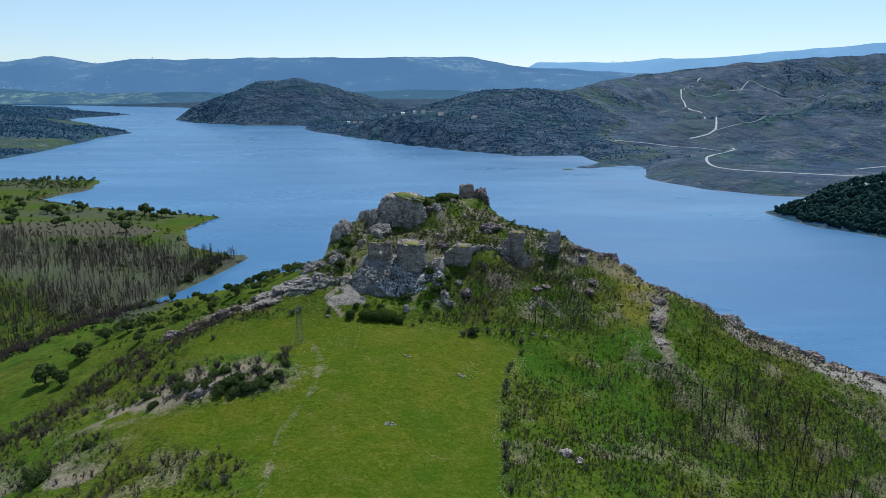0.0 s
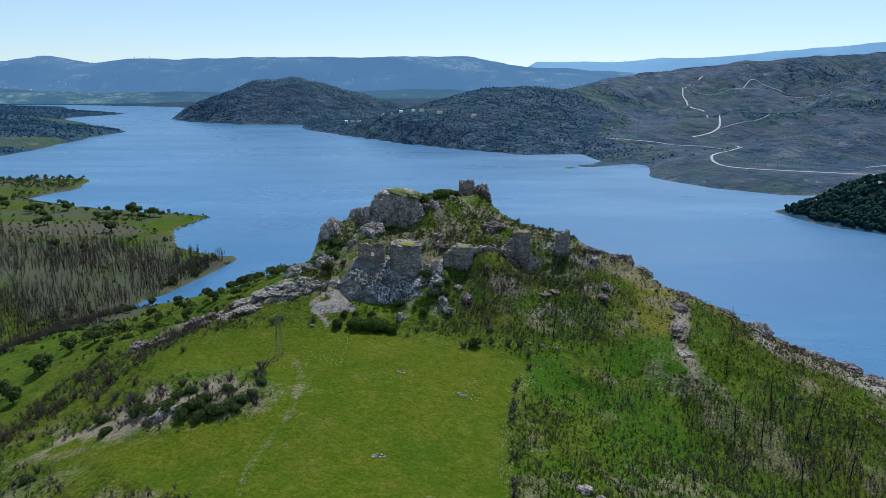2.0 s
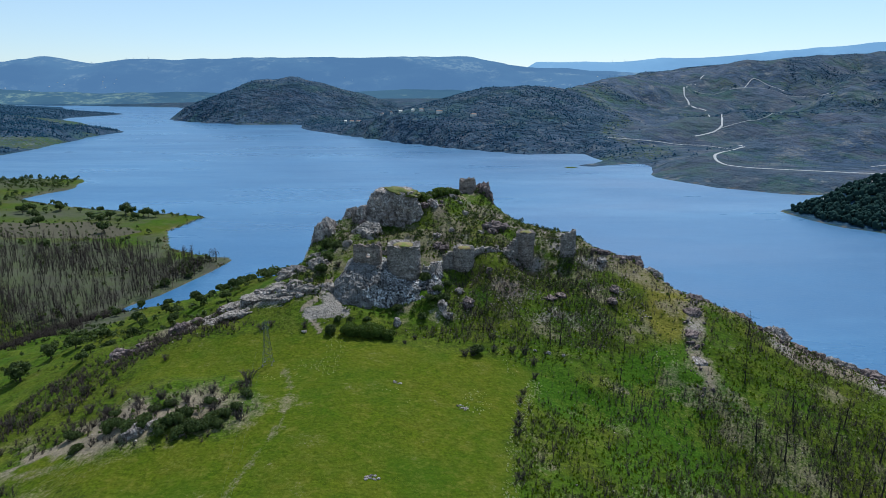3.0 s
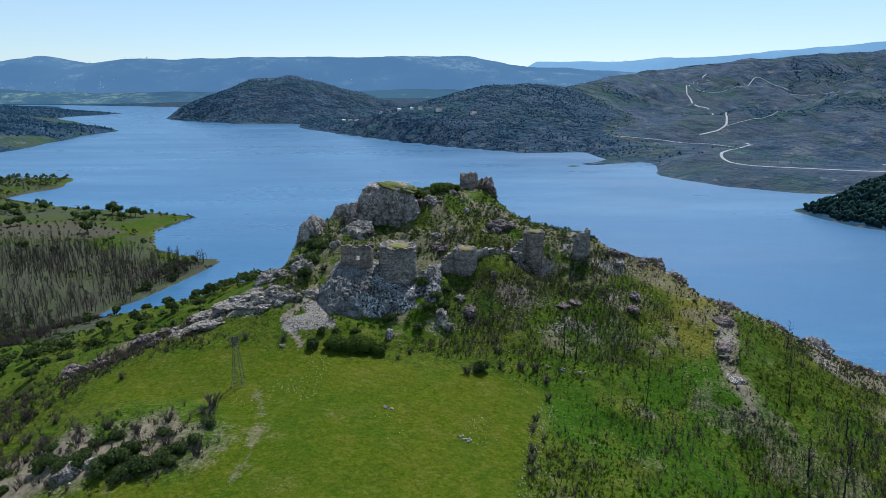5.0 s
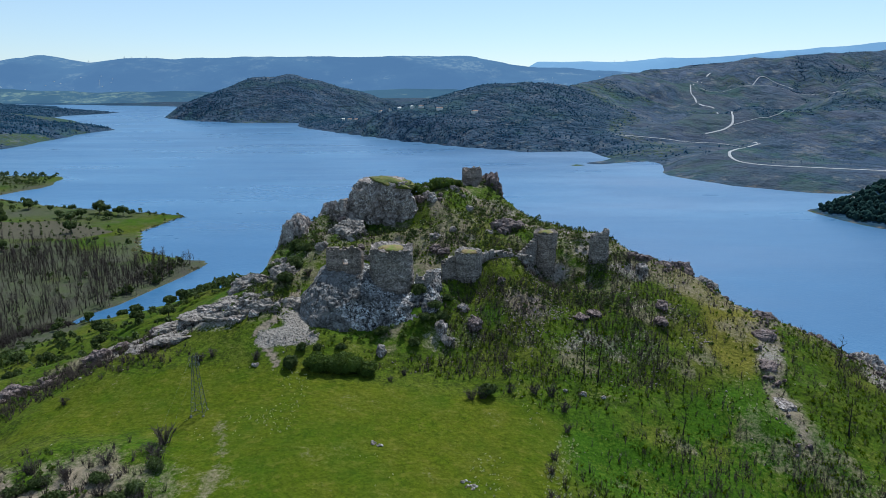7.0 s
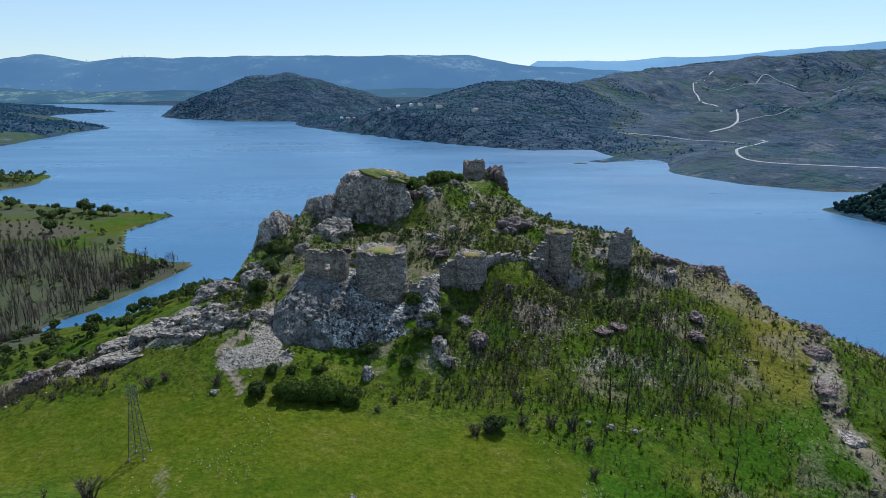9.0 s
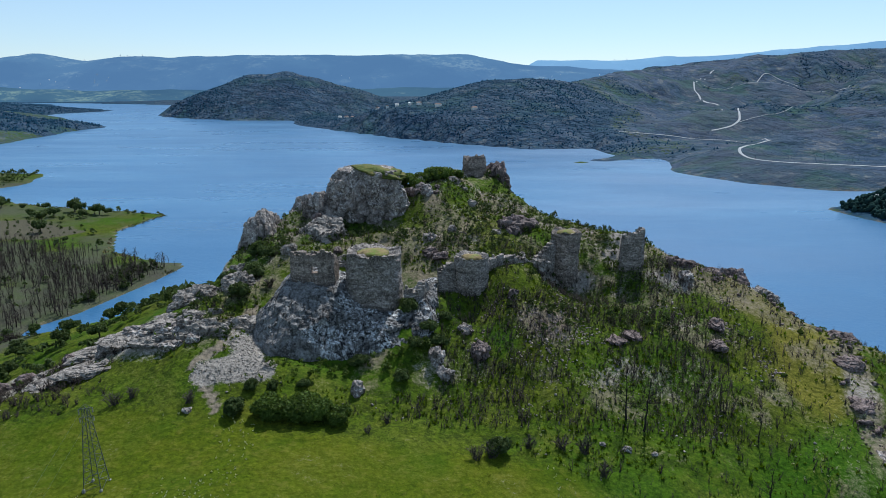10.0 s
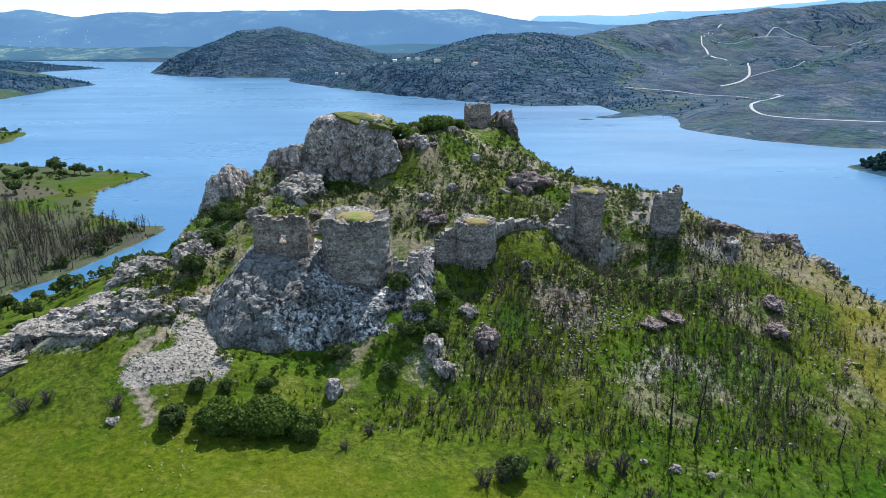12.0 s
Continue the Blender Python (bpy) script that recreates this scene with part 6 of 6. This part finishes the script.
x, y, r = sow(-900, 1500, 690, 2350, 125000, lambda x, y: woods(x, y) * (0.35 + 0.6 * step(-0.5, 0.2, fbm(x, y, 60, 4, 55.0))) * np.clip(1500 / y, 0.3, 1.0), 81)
scatter("pine_wood", "dark pine woods covering the far shores", "woods", PINES, x, y, 2.8 + 2.4 * r * r, TREE_HAZED, 82, sink=0.42, smooth=True)
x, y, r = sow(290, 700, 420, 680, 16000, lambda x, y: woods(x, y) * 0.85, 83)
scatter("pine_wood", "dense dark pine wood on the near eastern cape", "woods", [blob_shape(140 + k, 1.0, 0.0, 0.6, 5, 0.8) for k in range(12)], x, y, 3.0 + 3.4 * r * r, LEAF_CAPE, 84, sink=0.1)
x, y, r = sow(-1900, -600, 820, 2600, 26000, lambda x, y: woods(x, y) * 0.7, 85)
scatter("pine_wood", "dark woods on the far western shore", "woods", PINES, x, y, 4.0 + 3 * r, TREE_HAZED, 86, sink=0.36, smooth=True)
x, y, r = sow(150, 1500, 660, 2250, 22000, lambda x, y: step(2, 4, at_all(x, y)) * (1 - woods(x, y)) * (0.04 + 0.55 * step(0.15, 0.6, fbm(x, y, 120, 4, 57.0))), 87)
# These bare trees wear the haze-blue tree colour too, not char.
scatter("burnt_wood", "burnt bare trees over the eastern hillsides", "trees", [dead_shape(90 + k, 4) for k in range(5)], x, y, 3.5 + 3 * r, TREE_HAZED, 88)

# dark burnt thicket in the valley at the head of the inlet
x, y, r = sow(-215, -120, 190, 330, 4500, lambda x, y: line_mask(x, y, [(-185, 215), (-172, 245), (-165, 275), (-160, 300), (-150, 318)], 13) * 0.8, 89)
scatter("burnt_thicket", "dark burnt thicket in the valley by the inlet", "thicket", [scrub_shape(110 + k, 8, 1.0, 0.6, 0.03) for k in range(6)], x, y, 2.0 + 2.2 * r, CHAR, 90)

# dark evergreen scrub over the upper castle slope and round the rock's foot
x, y, r = sow(-46, 48, 195, 272, 5600, lambda x, y: castle_front(x, y) * (0.05 + 0.25 * step(222, 234, y) + 0.55 * step(0.05, 0.5, fbm(x, y, 10, 4, 63.0))) * step(0, 8, y - 196 + 0.4 * np.abs(x + 10)), 91)
scatter("slope_scrub", "low dark evergreen scrub over the castle slope", "scrub", [spray_crown(50 + k, 40) for k in range(5)], x, y, 0.5 + 1.2 * r * r, LEAF_DARK, 92)
x, y, r = sow(-30, 6, 188, 206, 1500, lambda x, y: np.exp(-(to_line(x, y, [(-24, 193, 0), (-12, 196.5, 0), (-2, 198, 0), (3, 203, 0)])[0] / 1.6) ** 2) * 0.45, 93)
scatter("slope_scrub", "dull evergreen scrub at the foot of the rock face", "scrub", [spray_crown(56 + k, 40) for k in range(5)], x, y, 0.5 + 1.1 * r * r, LEAF, 94)

# pale stones between the charred scrub of the castle slope
x, y, r = sow(-6, 80, 184, 236, 5000, lambda x, y: castle_front(x, y) * (0.1 + 0.8 * step(-0.1, 0.45, fbm(x, y, 12, 4, 33.0))) * step(78, 40, x), 97)
scatter("slope_stones", "pale grey stones between the charred scrub", "stones", PEBBLES, x, y, 0.1 + 0.24 * r * r, STEM_GREY, 98)
# shore bushes along the inlet's near bank
x, y, r = sow(-160, -60, 300, 420, 5000, lambda x, y: step(0.6, 1.4, at_all(x, y)) * step(9, 4, at_all(x, y)) * step(20, 12, np.abs(to_line(x, y, INLET)[0] - 22)) * 0.5 * step(-0.2, 0.4, fbm(x, y, 14, 3, 81.0)), 99)
scatter("slope_bushes", "dark rounded bushes along the inlet's bank", "bushes", [spray_crown(70 + k, 60) for k in range(6)], x, y, 1.6 + 2.6 * r * r, LEAF_DARK, 100)
x, y, r = sow(-135, -42, 205, 262, 5000, lambda x, y: 0.1 * line_mask(x, y, [(-128, 226), (-112, 222), (-95, 219), (-84, 220), (-77, 229), (-67, 233), (-56, 239), (-48, 247)], 5), 109)
scatter("slope_bushes", "dense dark bushes along the edge of the western slope", "bushes", [spray_crown(90 + k, 44) for k in range(6)], x, y, 1.2 + 2.4 * r * r, LEAF_DARK, 110)
# reeds and drift along the lowland's shore
x, y, r = sow(-440, -125, 380, 680, 60000, lambda x, y: step(3.0, 0.5, np.abs(inside(x, y, LOW_WEST) - 1.0)) * 0.8 * step(-0.3, 0.3, fbm(x, y, 25, 3, 83.0)), 101)
scatter("reeds", "straw-brown reeds along the lowland shore", "reeds", TUFTS, x, y, 0.8 + 0.8 * r, DRY_GRASS, 102)

# the densest charred stand, low on the eastern slope
x, y, r = sow(34, 132, 94, 172, 4500, lambda x, y: east_slope(x, y) * (0.25 + 0.75 * step(-0.3, 0.3, fbm(x, y, 15, 4, 91.0))), 103)
scatter("burnt_scrub", "dense charred scrub stems low on the slope", "scrub", SCRUB, x, y, 1.2 + 1.3 * r, CHAR, 104)

# young orchard rows on the ploughed lowland field
ox, oy = np.meshgrid(np.arange(-372, -222, 7.5), np.arange(462, 530, 7.5))
ox, oy = (ox + 0.25 * (oy - 495)).ravel(), (oy - 0.12 * (ox + 300)).ravel()
kept = inside(ox, oy, [(-225, 500), (-240, 478), (-300, 462), (-370, 490), (-350, 520), (-280, 528)]) > -3
ox, oy = ox[kept], oy[kept]
jitter = np.random.default_rng(105)
scatter("orchard", "rows of small young trees on the ploughed field", "trees", [spray_crown(80 + k, 40) for k in range(5)], ox + jitter.normal(0, 0.7, len(ox)), oy + jitter.normal(0, 0.7, len(ox)), 1.4 + 1.3 * jitter.random(len(ox)), LEAF_DARK, 106)

# ---- roads, pylon, houses ----
def road(label, line, width, lift=0.5, name="road"):
    """A dirt road or track laid over the ground."""
    pts = []
    for (ax, ay), (bx, by) in zip(line, line[1:]):
        n = max(2, int(math.hypot(bx - ax, by - ay) / 7))
        pts += [(ax + (bx - ax) * k / n, ay + (by - ay) * k / n) for k in range(n)]
    pts.append(line[-1])
    P = np.array(pts)
    for _ in range(6):
        P[1:-1] = 0.25 * P[:-2] + 0.5 * P[1:-1] + 0.25 * P[2:]
    way = np.gradient(P, axis=0)
    way /= np.linalg.norm(way, axis=1)[:, None]
    side = np.stack([-way[:, 1], way[:, 0]], 1)
    w = width * 0.5 * (1 + 0.25 * fbm(P[:, 0], P[:, 1], 40, 3, 2.0))
    co = []
    for k, (p, s) in enumerate(zip(P, side)):
        for u in (-1.0, -0.5, 0.0, 0.5, 1.0):
            q = p + s * (u * w[k])
            co.append((q[0], q[1], max(at(q[0], q[1]), at(p[0], p[1]) - 0.4) + lift * (1.0 if abs(u) < 1 else 0.3)))
    faces = [(5 * k + u, 5 * k + u + 1, 5 * k + u + 6, 5 * k + u + 5) for k in range(len(P) - 1) for u in range(4)]
    me = mesh_of(name, co, faces)
    me.materials.append(TRACK_HAZED)
    return tagged(new(name, me), label, "road", kind="structure")


road("pale dirt road curving round the eastern spur", [(417, 915), (395, 905), (372, 884), (352, 865), (347, 845), (347, 822), (360, 790), (416, 764), (470, 740), (560, 715)], 3.2)
road("pale dirt road along the eastern shore slope", [(417, 920), (440, 1000), (425, 1070), (350, 1091), (275, 1098)], 1.8)
road("pale dirt track zigzagging up the eastern hill", [(731, 1873), (670, 1800), (630, 1743), (600, 1650), (580, 1557), (586, 1475), (545, 1300), (492, 1167), (430, 1128)], 3.2)
road("thin dirt track across the eastern hill", [(649, 1766), (692, 1745), (819, 1742), (924, 1742), (1000, 1750), (1151, 1853)], 1.2)
road("thin dirt track high on the eastern hill", [(815, 1806), (860, 1858), (885, 1842), (930, 1815)], 3)
road("thin dirt track across the eastern hill", [(492, 1167), (596, 1234), (720, 1351)], 1.0)
road("pale dirt road over the wooded cape", [(329, 578), (336, 588), (350, 596), (372, 594), (400, 584), (440, 570)], 4, 1.8)
road("pale dirt road through the wooded cape", [(352, 543), (372, 524), (400, 505)], 3.5, 1.5)
road("thin dirt track on the eastern spur", [(516, 797), (572, 825), (640, 840)], 2.5)


def pylon(x, y, h, label):
    base = at(x, y)
    mast = thing("pylon", (x, y, base), label, "pylon")
    w0, w1 = 1.05, 0.24

    def corner(k, t):
        w = w0 + (w1 - w0) * t
        sx, sy = ((-1, -1), (1, -1), (1, 1), (-1, 1))[k % 4]
        return Vector((x + sx * w, y + sy * w, base + h * t))

    for k in range(4):
        co, faces = [], []
        limb(co, faces, corner(k, -0.02), corner(k, 1.0), 0.055, 0.04, 4)
        part("leg", arrays_mesh("leg", co, faces), STEEL, mast)
        bm = bmesh.new()
        bmesh.ops.create_cube(bm, size=1.0)
        for v in bm.verts:
            foot = corner(k, 0)
            v.co = Vector((foot.x + v.co.x * (0.26 if v.co.z > 0 else 0.34), foot.y + v.co.y * (0.26 if v.co.z > 0 else 0.34), base + 0.05 + v.co.z * 0.5))
        bmesh.ops.bevel(bm, geom=bm.edges[:], offset=0.03, segments=1, affect="EDGES")
        part("footing", bm, CONCRETE, mast, "pale concrete footing")
    steps = 13
    for k in range(4):
        for n in range(steps):
            co, faces = [], []
            a, b = n / steps, (n + 1) / steps
            limb(co, faces, corner(k + n % 2, a), corner(k + 1 - n % 2, b), 0.04, 0.04, 3)
            part("brace", arrays_mesh("brace", co, faces), STEEL, mast)
    tips = []
    for t, reach in ((0.985, 0.75), (0.88, 0.75)):
        co, faces = [], []
        c = Vector((x, y, base + h * t))
        d = Vector((0.9, 0.35, 0)) * reach
        limb(co, faces, c - d, c + d, 0.06, 0.06, 4)
        limb(co, faces, c - d, c + Vector((0, 0, 0.55)), 0.03, 0.03, 3)
        limb(co, faces, c + d, c + Vector((0, 0, 0.55)), 0.03, 0.03, 3)
        part("crossarm", arrays_mesh("crossarm", co, faces), STEEL, mast)
        for e in (c - d, c + d):
            co, faces = [], []
            limb(co, faces, e, e - Vector((0, 0, 0.6)), 0.07, 0.07, 6)
            part("insulator", arrays_mesh("insulator", co, faces), CONCRETE, mast)
            tips.append(e - Vector((0, 0, 0.6)))
    return tips


tips = pylon(-40.6, 169.0, 10.6, "slim grey steel lattice power pylon on the meadow")
for n, tip in enumerate(tips[:2]):
    co, faces = [], []
    end = Vector((-18 + 1.5 * n, 20, 52.0))
    last = tip
    for k in range(1, 25):
        t = k / 24
        p = tip.lerp(end, t) - Vector((0, 0, 4 * 4.0 * t * (1 - t)))
        limb(co, faces, last, p, 0.008, 0.008, 3)
        last = p
    wire = part("power_line", arrays_mesh("power_line", co, faces), STEEL)
    tagged(wire, "thin sagging power line from the steel pylon", "cable", "power lines")


def house(x, y, w, d, h, yaw, seed):
    z = at(x, y)
    home = thing("house", (0, 0, 0), "small white house with a tiled roof by the lake", "house", "lakeside houses")
    bm = bmesh.new()
    bmesh.ops.create_cube(bm, size=1.0)
    for v in bm.verts:
        v.co = Vector((v.co.x * w, v.co.y * d, (v.co.z + 0.5) * (h + 2) - 2))
    part("wall", bm, PLASTER, home)
    bm = bmesh.new()
    v = [bm.verts.new(p) for p in ((-w * 0.56, -d * 0.58, h), (w * 0.56, -d * 0.58, h), (w * 0.56, d * 0.58, h), (-w * 0.56, d * 0.58, h), (-w * 0.56, 0, h + d * 0.28), (w * 0.56, 0, h + d * 0.28))]
    for f in ((0, 1, 5, 4), (2, 3, 4, 5), (0, 4, 3), (1, 2, 5), (0, 3, 2, 1)):
        bm.faces.new([v[i] for i in f])
    part("roof", bm, ROOF_HAZED if seed % 3 else PLASTER, home)
    for k in range(3):
        bm = bmesh.new()
        bmesh.ops.create_cube(bm, size=1.0)
        for q in bm.verts:
            q.co = Vector((-w * 0.32 + k * w * 0.32 + q.co.x * 1.1, -d * 0.5 + q.co.y * 0.12, h * 0.5 + q.co.z * 1.3))
        part("window", bm, CHAR, home)
    home.matrix_basis = pose(x, y, z, 0, 0, yaw)
    return home


for k, (hx, hy) in enumerate([(-249, 1715), (-232, 1708), (-214, 1700), (-196, 1690), (-128, 1430), (-105, 1400), (-58, 1360), (-40, 1342), (-4, 1300), (-85, 1380), (-160, 1600), (60, 1260)]):
    house(hx, hy, 7 + 2 * (k % 3), 5.5, 3.8, 20 * k, k)


def stone_heap(x, y, r, seed):
    """A low heap of gathered field stones."""
    g = random.Random(seed)
    heap = thing("stone_heap", (x, y, at(x, y)), "small heap of grey field stones in the meadow", "stones", "stone heaps")
    for k in range(12):
        a, q = g.uniform(0, 6.28), r * g.random() ** 0.7
        s = g.uniform(0.12, 0.3)
        px, py = x + math.cos(a) * q, y + math.sin(a) * q
        bm = rock_mesh((s * 1.2, s, s * 0.7), seed + k, 0.4, 2, 0.25)
        bmesh.ops.translate(bm, verts=bm.verts, vec=(px, py, at(px, py) + s * 0.25))
        part("stone", bm, ROCK, heap)


for hx, hy, r, seed in ((-11.6, 125.3, 1.1, 301), (-9.4, 160.8, 1.0, 331), (4.6, 152.4, 1.2, 361)):
    stone_heap(hx, hy, r, seed)


def wind_turbine(x, y, z, h, turn):
    mill = thing("wind_turbine", (x, y, z), "tiny white wind turbine on the far ridge", "turbine", "far wind turbines")
    co, faces = [], []
    limb(co, faces, (x, y, z - 15), (x, y, z + h), 1.6, 0.9, 8)
    part("tower", arrays_mesh("tower", co, faces), PLASTER, mill)
    bm = bmesh.new()
    bmesh.ops.create_icosphere(bm, subdivisions=2, radius=1.6)
    for v in bm.verts:
        v.co = Vector((x + v.co.x, y - 1.0 + v.co.y * 2.0, z + h + v.co.z))
    part("nacelle", bm, PLASTER, mill)
    for k in range(3):
        a = radians(turn + 120 * k)
        co, faces = [], []
        limb(co, faces, (x, y - 3, z + h), (x + math.sin(a) * h * 0.55, y - 3, z + h + math.cos(a) * h * 0.55), 1.1, 0.25, 4)
        part("blade", arrays_mesh("blade", co, faces), PLASTER, mill)


for k, (tx, tz) in enumerate(((-2345, 232), (-2105, 258), (-2060, 259), (-1960, 262), (1240, 248), (1330, 250))):
    wind_turbine(tx, 4490 if k < 4 else 4860, tz, 15, 25 * k)

# villages on the far slopes
hillside = [o for o in scene.objects if o.name.startswith("backdrop")][0].data
g = random.Random(12)
spots = [v.co for v in hillside.vertices if 3720 < v.co.y < 4250 and v.co.z < 150 and (-2600 < v.co.x < -1850 or -900 < v.co.x < -500 or 600 < v.co.x < 1100)]
boxes = [g.choice(spots) + Vector((g.uniform(-12, 12), g.uniform(-8, 8), 0)) for _ in range(70)]
cube = ([(-0.5, -0.5, -0.3), (0.5, -0.5, -0.3), (0.5, 0.5, -0.3), (-0.5, 0.5, -0.3), (-0.5, -0.5, 0.5), (0.5, -0.5, 0.5), (0.5, 0.5, 0.5), (-0.5, 0.5, 0.5), (0, -0.5, 0.8), (0, 0.5, 0.8)],
        [(0, 1, 5), (0, 5, 4), (1, 2, 6), (1, 6, 5), (2, 3, 7), (2, 7, 6), (3, 0, 4), (3, 4, 7), (4, 5, 8), (6, 7, 9), (5, 6, 9), (5, 9, 8), (7, 4, 8), (7, 8, 9)])
co, tri = [], []
for k, c in enumerate(boxes):
    s = g.uniform(3, 6)
    co += [(c.x + p[0] * s, c.y + p[1] * s, c.z + p[2] * s * 0.7) for p in cube[0]]
    tri += [tuple(i + 10 * k for i in f) for f in cube[1]]
village = mesh_of("far_village", co, tri, False)
village.materials.append(PLASTER)
tagged(new("far_village", village), "scattered pale village houses on the far hillsides", "houses", kind="stuff")
